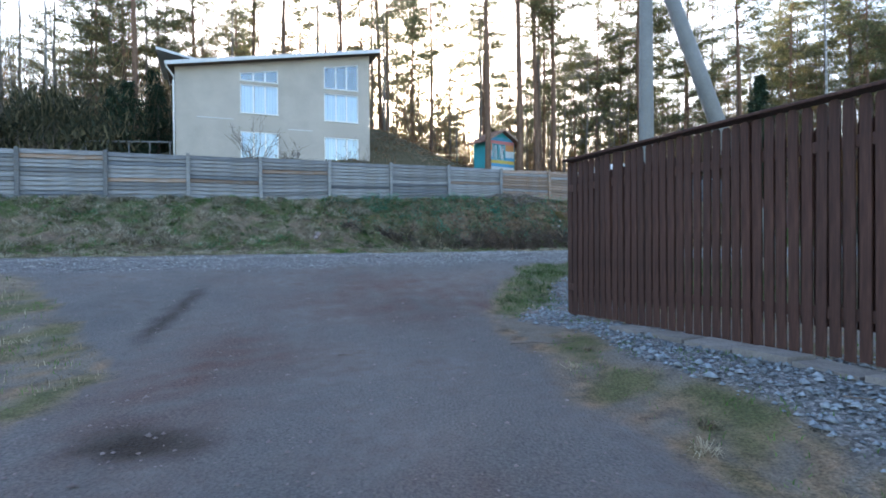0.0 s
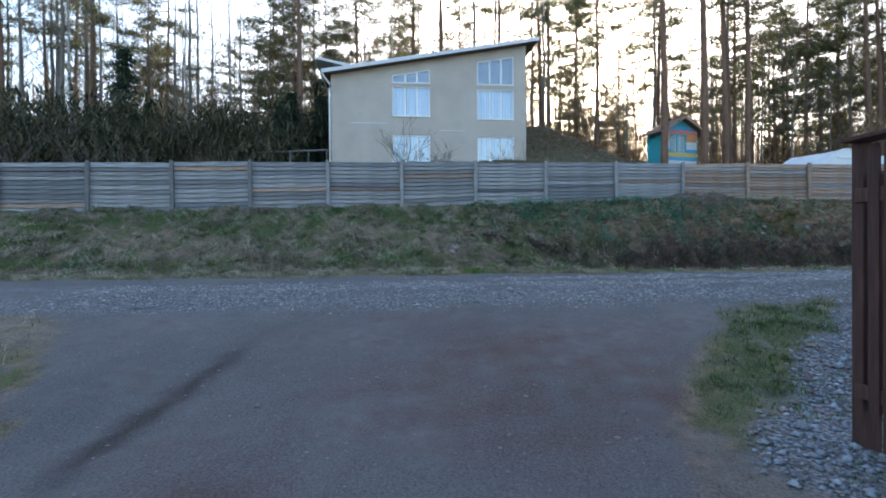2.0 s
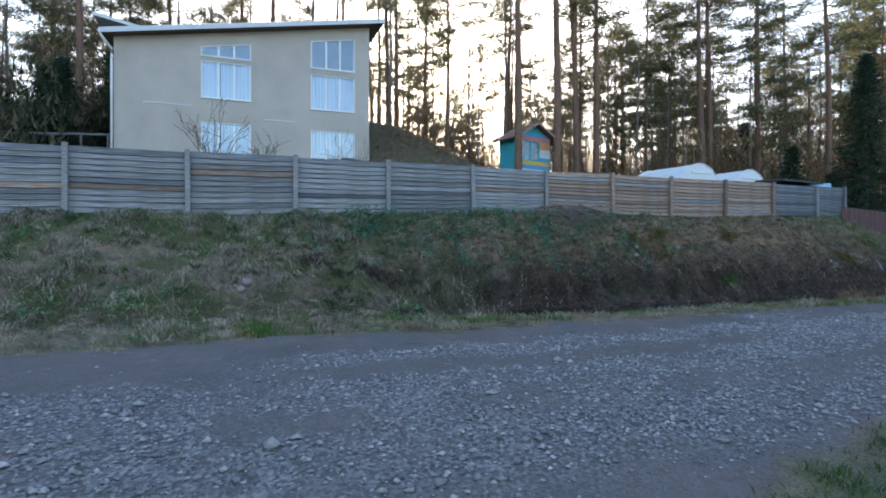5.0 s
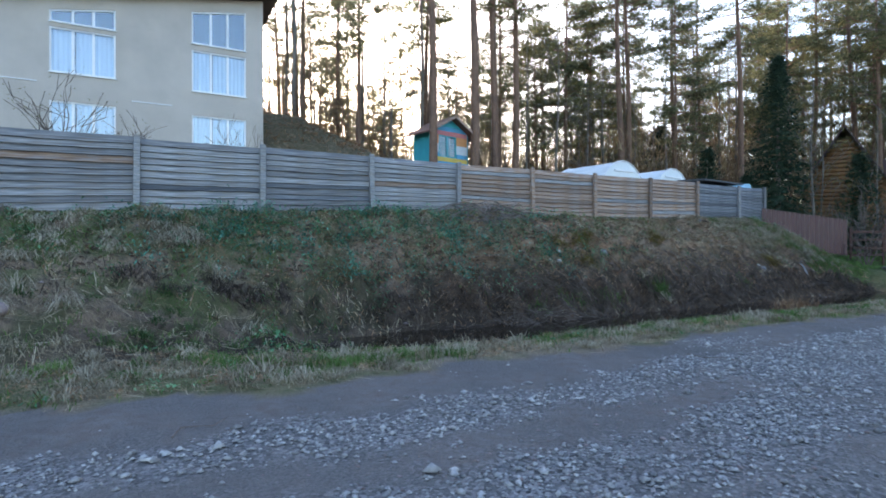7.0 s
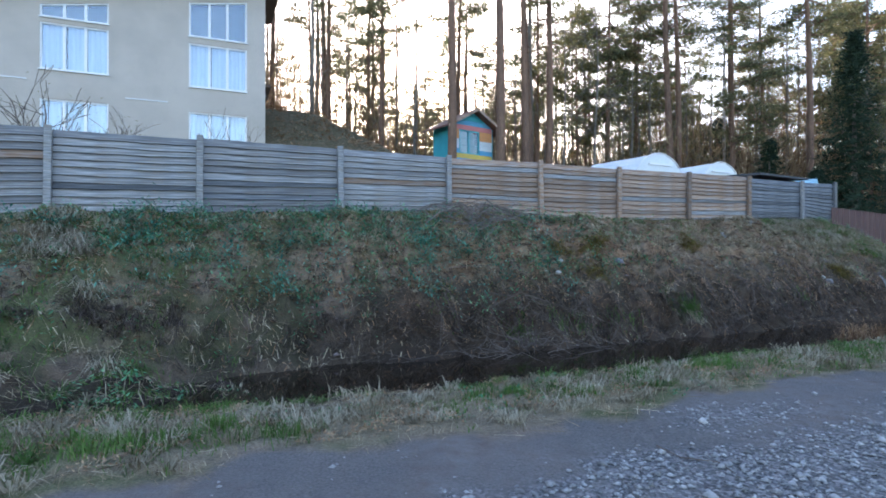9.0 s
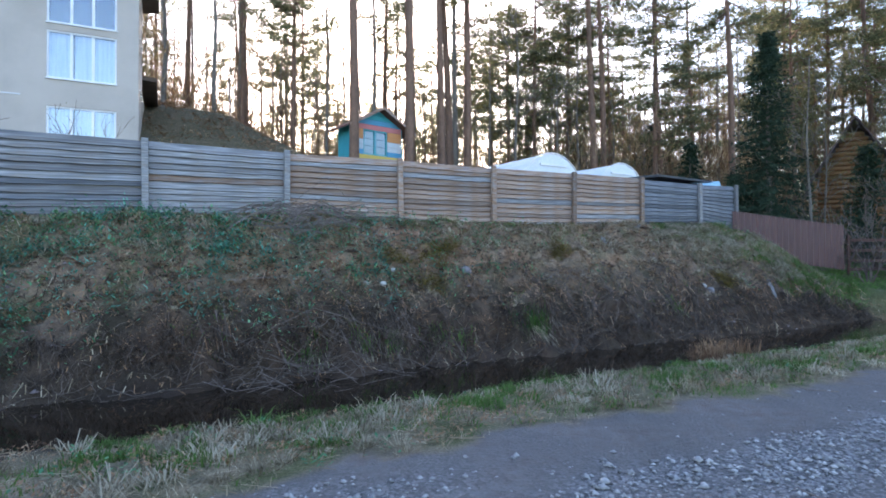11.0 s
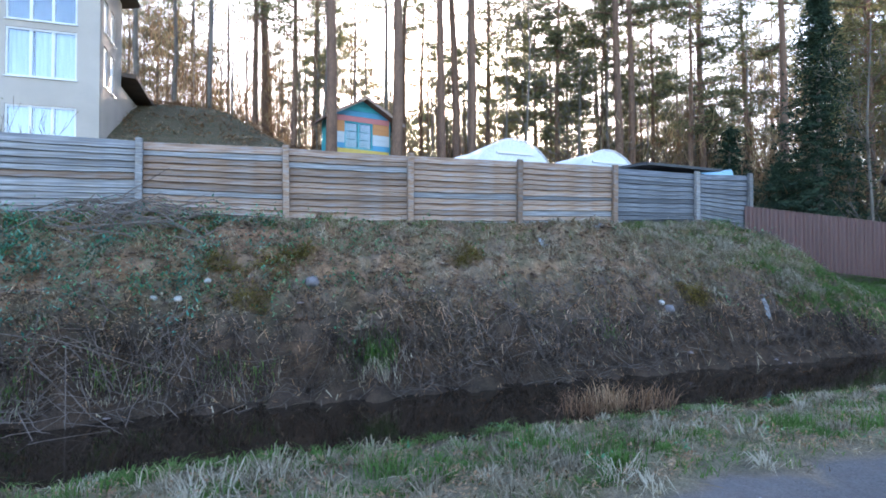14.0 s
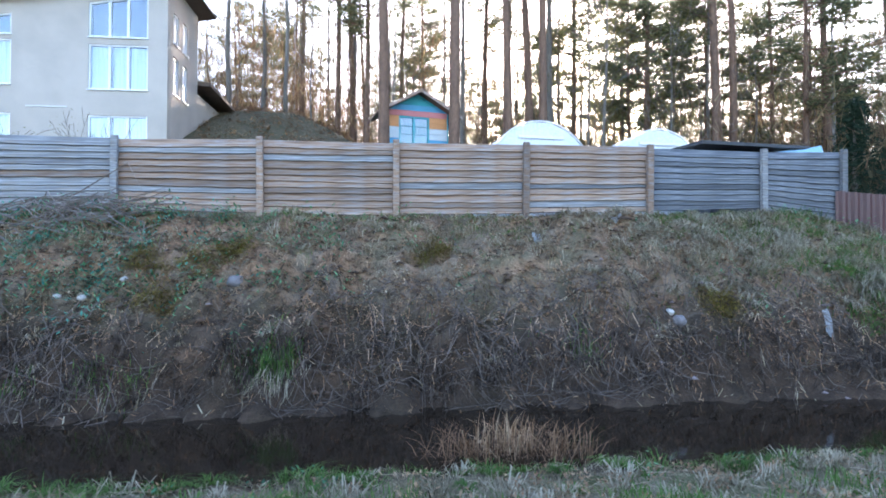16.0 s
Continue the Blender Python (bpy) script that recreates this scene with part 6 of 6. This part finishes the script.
leaf_clumps(2600, (-12, 15), (0.3, 3.5), lambda s, n: 0.25 + 0.75 * step(-0.1, 0.5, rough(n, s + 3, 0.9)), 0.075, DRY_BLADE, "dead_leaves", "pale and brown dead leaves on the bank")
leaf_clumps(1500, (-3, 14), (2.5, 4.15), lambda s, n: 0.2 + 0.8 * step(-0.1, 0.4, rough(n + 2, s, 0.7)), 0.07, BROWN_LEAF, "dead_leaves", "brown dead leaves low on the bank")
leaf_clumps(700, (-3, 14), (2.6, 4.1), lambda s, n: step(0.0, 0.5, rough(n + 5, s, 0.8)), 0.09, UNDER, "weeds", "dark low plants near the water")
leaf_clumps(2000, (-8, 15), (0.8, 3.6), lambda s, n: 0.3 + 0.7 * step(-0.1, 0.5, rough(n + 8, s, 1.1)), 0.085, BROWN_LEAF, "dead_leaves", "brown dead leaves on the bank")
leaf_clumps(900, (-22, -5), (0.4, 6.4), lambda s, n: step(-0.1, 0.6, rough(s + 5, n, 1.9)), 0.12, WEED, "weeds", "dark green weeds and grass on the bank")
leaf_clumps(1500, (-12, 10), (-24, -8), lambda s, n: 0.3 + 0.7 * step(-0.3, 0.4, rough(s, n, 1.8)), 0.22, BROWN_LEAF, "dead_leaves", "fallen brown leaves on the hillside")
leaf_clumps(900, (-10, 16), (6.5, 8.5), lambda s, n: step(0.05, -0.15, road_mask(s, n)), 0.06, BROWN_LEAF, "dead_leaves", "dead leaves in the verge")
blades(12000, (-10, -2.5), (11.2, 16.5), lambda s, n, rm: off_road(rm) * step(6.2, 7.4, world_xy(s, n)[1]) * (1 - gravel_chance(s, n)) * (0.3 + 0.7 * patchy(s, n, 0.8)), 0.07, 0.005, 0.8, DARK_BLADE, "green_grass", "lush dark green grass on the road corner", 6)
blades(6000, (-22, -5), (0.5, 6.6), lambda s, n, rm: step(-0.2, 0.5, rough(s + 5, n, 1.9)), 0.13, 0.005, 0.8, GREEN_BLADE, "green_grass", "green grass among the straw on the bank", 6)


blades(6500, (9.3, 15.8), (0.3, 3.6), lambda s, n, rm: patchy(s + 1, n, 1.4) * step(9, 12, s), 0.13, 0.006, 0.7, GREEN_BLADE, "green_grass", "green grass on the end of the bank", 7)
blades(3800, (8.5, 15.2), (0.4, 2.6), lambda s, n, rm: patchy(s + 14, n, 1.2), 0.2, 0.006, 1.1, PALE_BLADE, "dry_grass", "pale dry tussocks on the end of the bank", 7, 0.06)
leaf_clumps(330, (-7, 4.5), (0.6, 3.4), lambda s, n: 0.15 + 0.85 * step(-0.1, 0.6, rough(s + 3, n, 2.0)), 0.22, WEED, "weeds", "broad dark green weed rosettes on the bank", 34, (0.25, 0.5), 0.16, 0.5)


def stones(count, s_range, n_range, chance, size, material, name, label):
    rg = np.random.default_rng(count + 5)
    s, n = rg.uniform(*s_range, count), rg.uniform(*n_range, count)
    ok = rg.random(count) < chance(s, n)
    s, n = s[ok], n[ok]
    x, y = world_xy(s, n)
    k = len(s)
    r = size * rg.lognormal(0, 0.38, k)
    shape = np.array([(1, 0, 0), (0.3, 0.8, 0.1), (-0.8, 0.55, -0.1), (-0.8, -0.55, 0.1), (0.3, -0.8, 0), (0.1, 0.05, 0.6), (0, 0, -0.6)])
    v = shape[None] * r[:, None, None] * rg.uniform(0.6, 1.35, (k, 7, 3))
    a = rg.uniform(0, 6.283, k)
    ca, sn_ = np.cos(a)[:, None], np.sin(a)[:, None]
    v = np.stack([v[..., 0] * ca - v[..., 1] * sn_, v[..., 0] * sn_ + v[..., 1] * ca, v[..., 2]], 2)
    v = v + np.stack([x, y, height(s, n) + r * 0.22], 1)[:, None]
    tri = np.array([(0, 1, 5), (1, 2, 5), (2, 3, 5), (3, 4, 5), (4, 0, 5), (2, 1, 0), (3, 2, 0), (4, 3, 0)])
    f = (np.arange(k)[:, None, None] * 7 + tri[None]).reshape(-1, 3)
    ob = new(name, tri_mesh(name, v.reshape(-1, 3), f, material))
    return tagged(ob, label, "gravel", kind="stuff")


stones(150000, (-16, 17), (8.8, 13.4), lambda s, n: gravel_chance(s, n) ** 1.4 * (0.4 + 0.4 * step(-10, -7, s)) + 0.006, 0.0148, STONE, "gravel", "loose grey crushed gravel on the road")
stones(26000, (-13, -4), (11.5, 25), lambda s, n: gravel_chance(s, n) * (road_mask(s, n) < 0), 0.022, BLUE_STONE, "gravel", "bluish grey gravel strip along the brown fence")
stones(14000, (-16, -4), (10.5, 24), lambda s, n: 0.35 * (road_mask(s, n) > 0), 0.0105, PINK_STONE, "gravel", "small stones pressed into the dirt road")
stones(9000, (-10, -2.5), (11, 16.5), lambda s, n: gravel_chance(s, n) * (road_mask(s, n) < 0), 0.019, PINK_STONE, "gravel", "pinkish crushed stone beside the fence corner")
CLOD = plain("earth_clods", (0.045, 0.028, 0.019), (0.2, 0.12, 0.075), 3, 40, 0.95, per_island=0.8)
stones(9000, (-9, 15), (0.5, 4.3), lambda s, n: 0.35 + 0.65 * step(-0.2, 0.5, rough(s, n, 1.7)), 0.032, CLOD, "earth_clods", "loose brown clods of earth on the bank")
stones(420, (-14, 15), (0.6, 4.6), lambda s, n: 0.5 + 0 * s, 0.04, PINK_STONE, "stones", "small stones lying on the bank")


def twigs(count, s_range, n_range, chance, length, name, label, flat=0.25, lift=0.03, radius=0.005, way=None, material=None):
    rg = np.random.default_rng(count + 77)
    sp = Soup()
    for _ in range(count):
        s, n = rg.uniform(*s_range), rg.uniform(*n_range)
        if rg.random() > float(chance(s, n)):
            continue
        a, ln = rg.uniform(0, 6.283) if way is None else rg.normal(way, 0.28), length * rg.lognormal(0, 0.45)
        ds, dn = math.cos(a), math.sin(a)
        pts = []
        for i in range(4):
            q = i / 3 - 0.5
            bend = rg.normal(0, 0.11) * ln
            ss, nn = s + ds * q * ln - dn * bend, n + dn * q * ln + ds * bend
            pts.append((*world_xy(ss, nn), float(height(ss, nn)) + lift + abs(rg.normal(0, flat * 0.3)) * ln * (i / 3)))
        sp.tube(pts, [radius * 1.2, radius, radius * 0.8, radius * 0.4], 3)
    return tagged(new(name, sp.mesh(name, material or TWIG)), label, "twigs", kind="stuff")


twigs(750, (-6, 14.5), (0.8, 4.4), lambda s, n: 0.25 + 0.75 * step(2.8, 3.6, n), 0.32, "twigs", "dry twigs and dead stalks lying on the bank", 0.3, 0.02, 0.004)
twigs(520, (-1.6, 2.2), (0.8, 2.4), lambda s, n: math.exp(-((s - 0.3) / 0.8) ** 2 - ((n - 1.6) / 0.42) ** 2), 1.05, "brush_pile", "heap of cut grey branches below the fence", 0.35, 0.22, 0.011, 0.1, BRANCH)
twigs(24, (0.5, 1.2), (3.6, 4.2), lambda s, n: 1.0, 0.7, "fallen_branches", "grey dead branches leaning up the bank from the water", 0.3, 0.03, 0.005, 1.75)
twigs(60, (-1.5, 0.4), (4.0, 5.2), lambda s, n: 1.0, 0.8, "fallen_branches", "grey dead branches lying across the ditch", 0.25, 0.12, 0.006, 0.25)
twigs(60, (-2.0, 2.2), (2.9, 4.9), lambda s, n: 0.8, 0.75, "fallen_branches", "dead grey branches hanging over the ditch water", 0.45, 0.06, 0.006)
twigs(520, (3.8, 11.5), (2.9, 4.3), lambda s, n: 0.8, 0.42, "fallen_branches", "tangle of dead branches at the water's edge", 0.45, 0.05, 0.0055)
twigs(300, (-4, 12), (3.75, 4.6), lambda s, n: 0.8, 0.5, "fallen_branches", "thin dead branches along the water line", 0.3, 0.03, 0.005, 0.1)
twigs(70, (-16, 4), (6.0, 22), lambda s, n: 0.5, 0.35, "twigs", "a few dry twigs on the road and verge", 0.05, 0.012, 0.005)


def tuft(s, n, k, length, material, name, label, seed, lean=0.35, spread=0.12, hang=False):
    rg = np.random.default_rng(seed)
    s2, n2 = s + rg.normal(0, spread, k), n + rg.normal(0, spread * 0.7, k)
    x, y = world_xy(s2, n2)
    p = np.stack([x, y, np.maximum(height(s2, n2), -0.32)], 1)
    a, tilt, ln = rg.uniform(0, 6.283, k), np.abs(rg.normal(0, lean, k)), length * rg.uniform(0.5, 1.2, k)
    d = np.stack([np.cos(a) * np.sin(tilt), np.sin(a) * np.sin(tilt), np.cos(tilt)], 1)
    if hang:
        d = np.stack([UY + 0.25 * np.cos(a), -UX + 0.25 * np.sin(a), -0.75 + 0.3 * np.sin(3 * a)], 1)
        p[:, 2] += 0.06
    side = np.stack([-np.sin(a), np.cos(a), 0 * a], 1) * (0.003 if hang else 0.0035)
    tip = p + d * ln[:, None] + np.stack([np.cos(a) * ln * 0.3, np.sin(a) * ln * 0.3, -ln * 0.15], 1)
    mid = p + d * (ln * 0.6)[:, None]
    v = np.stack([p - side, p + side, mid + side, mid - side, tip], 1).reshape(-1, 3)
    base = np.arange(k)[:, None] * 5
    f = np.concatenate([base + [0, 1, 2], base + [0, 2, 3], base + [3, 2, 4]], 1).reshape(-1, 3)
    return tagged(new(name, tri_mesh(name, v, f, material, np.full(len(v), rg.random()))), label, "grass tuft", kind="stuff")


for i, (s, n, k, ln) in enumerate(((3.55, 4.05, 300, 0.3), (3.2, 4.08, 70, 0.2), (1.5, 4.12, 70, 0.2), (1.95, 4.12, 50, 0.18), (0.7, 4.15, 60, 0.18), (-0.6, 4.2, 120, 0.22), (0.25, 4.1, 90, 0.2), (7.4, 3.9, 80, 0.18))):
    tuft(s, n, k, ln, GREEN_BLADE, "grass_tuft", "fresh green grass tuft at the water's edge", 100 + i)
    tuft(s, n + 0.08, k // 2, ln * 0.55, PALE_BLADE, "grass_tuft", "pale dead grass hanging over the water", 200 + i, 0.35, 0.13, True)
for i, (s, n) in enumerate(((5.9, 5.9), (6.3, 6.1), (5.5, 6.05))):
    tuft(s, n, 150, 0.4, BROWN_LEAF, "grass_tuft", "tall dry reddish brown stalks beside the ditch", 300 + i, 0.85, 0.18)


def boulder(s, n, r, seed, label, material=BOULDER):
    bm = bmesh.new()
    bmesh.ops.create_icosphere(bm, subdivisions=3, radius=r)
    for v in bm.verts:
        v.co *= 1 + 0.18 * noise.noise(v.co / r * 1.3 + Vector((seed, 0, 0)))
        v.co.z *= 0.8
    me = bpy.data.meshes.new("stone")
    bm.to_mesh(me)
    bm.free()
    me.materials.append(material)
    x, y = world_xy(s, n)
    ob = new("stone", me)
    ob.location = (x, y, float(height(s, n)) + r * 0.35)
    return tagged(ob, label, "stone")


boulder(2.79, 2.81, 0.12, 3, "single rounded grey stone on the bank")
boulder(8.9, 3.55, 0.1, 5, "grey stone low on the bank")
boulder(-9.6, 5.5, 0.1, 8, "reddish brown stone at the foot of the bank", PINK_STONE)
boulder(-9.7, 5.75, 0.08, 9, "reddish brown stone at the foot of the bank", PINK_STONE)

for s, n, r, seed in ((8.82, 3.45, 0.06, 21), (1.31, 2.75, 0.05, 23), (0.65, 3.13, 0.055, 24), (0.96, 3.15, 0.055, 25)):
    boulder(s, n, r, seed, "small pale stone lying on the bank", PALE_ROCK)


def scrap(s, n, w, h, seed, label, material):
    """A crumpled sheet lying on the slope."""
    r = random.Random(seed)
    sp, k = Soup(), 6
    tilt = r.uniform(-0.6, 0.6)
    v = []
    for i in range(k + 1):
        for j in range(k + 1):
            u, t = (i / k - 0.5) * w + r.uniform(-0.012, 0.012), (j / k - 0.5) * h + r.uniform(-0.012, 0.012)
            ss, nn = s + u * math.cos(tilt) - t * math.sin(tilt), n + u * math.sin(tilt) + t * math.cos(tilt)
            v.append((*world_xy(ss, nn), float(height(ss, nn)) + 0.03 + r.uniform(0, 0.03)))
    sp.add(v, [(i * (k + 1) + j, (i + 1) * (k + 1) + j, (i + 1) * (k + 1) + j + 1, i * (k + 1) + j + 1) for i in range(k) for j in range(k)])
    ob = new("scrap", sp.mesh("scrap", material))
    mod = ob.modifiers.new("thickness", "SOLIDIFY")
    mod.thickness = 0.003
    return tagged(ob, label, "litter")


scrap(7.42, 1.71, 0.14, 0.16, 61, "crumpled pale paper scrap on the bank", OLD_SHEET)
scrap(11.1, 3.65, 0.09, 0.3, 62, "torn pale plastic sheet low on the bank", OLD_SHEET)
scrap(9.0, 1.29, 0.22, 0.08, 63, "flat pale scrap below the fence", OLD_SHEET)
for s, n in ((1.86, 3.2), (2.63, 2.3), (2.2, 2.6), (1.5, 2.5), (5.6, 2.2), (9.6, 3.4)):
    leaf_clumps(int(900 + 100 * s), (s - 0.25, s + 0.25), (n - 0.15, n + 0.15), lambda a, b: 0.06 + 0 * a, 0.13, OCHRE, "moss_clump", "ochre yellow mossy clump on the bank", 30, (0.25, 0.5), 0.12, 0.5)

vr = random.Random(5)
for i in range(80):
    s0, n0 = vr.uniform(-11, 17), vr.uniform(6.7, 8.2)
    if float(road_mask(s0, n0)) < -0.15:
        tuft(s0, n0, vr.randrange(70, 170), vr.uniform(0.08, 0.17), GREEN_BLADE, "grass_tuft", "bright green grass tuft on the verge", 400 + i, 0.5, vr.uniform(0.1, 0.2))
for i in range(30):
    s0, n0 = vr.uniform(-9, 15), vr.uniform(6.5, 8.4)
    if float(road_mask(s0, n0)) < -0.1:
        tuft(s0, n0, vr.randrange(60, 130), vr.uniform(0.14, 0.22), DRY_BLADE, "grass_tuft", "pale bent dry grass tuft on the verge", 500 + i, 1.45, vr.uniform(0.1, 0.18))
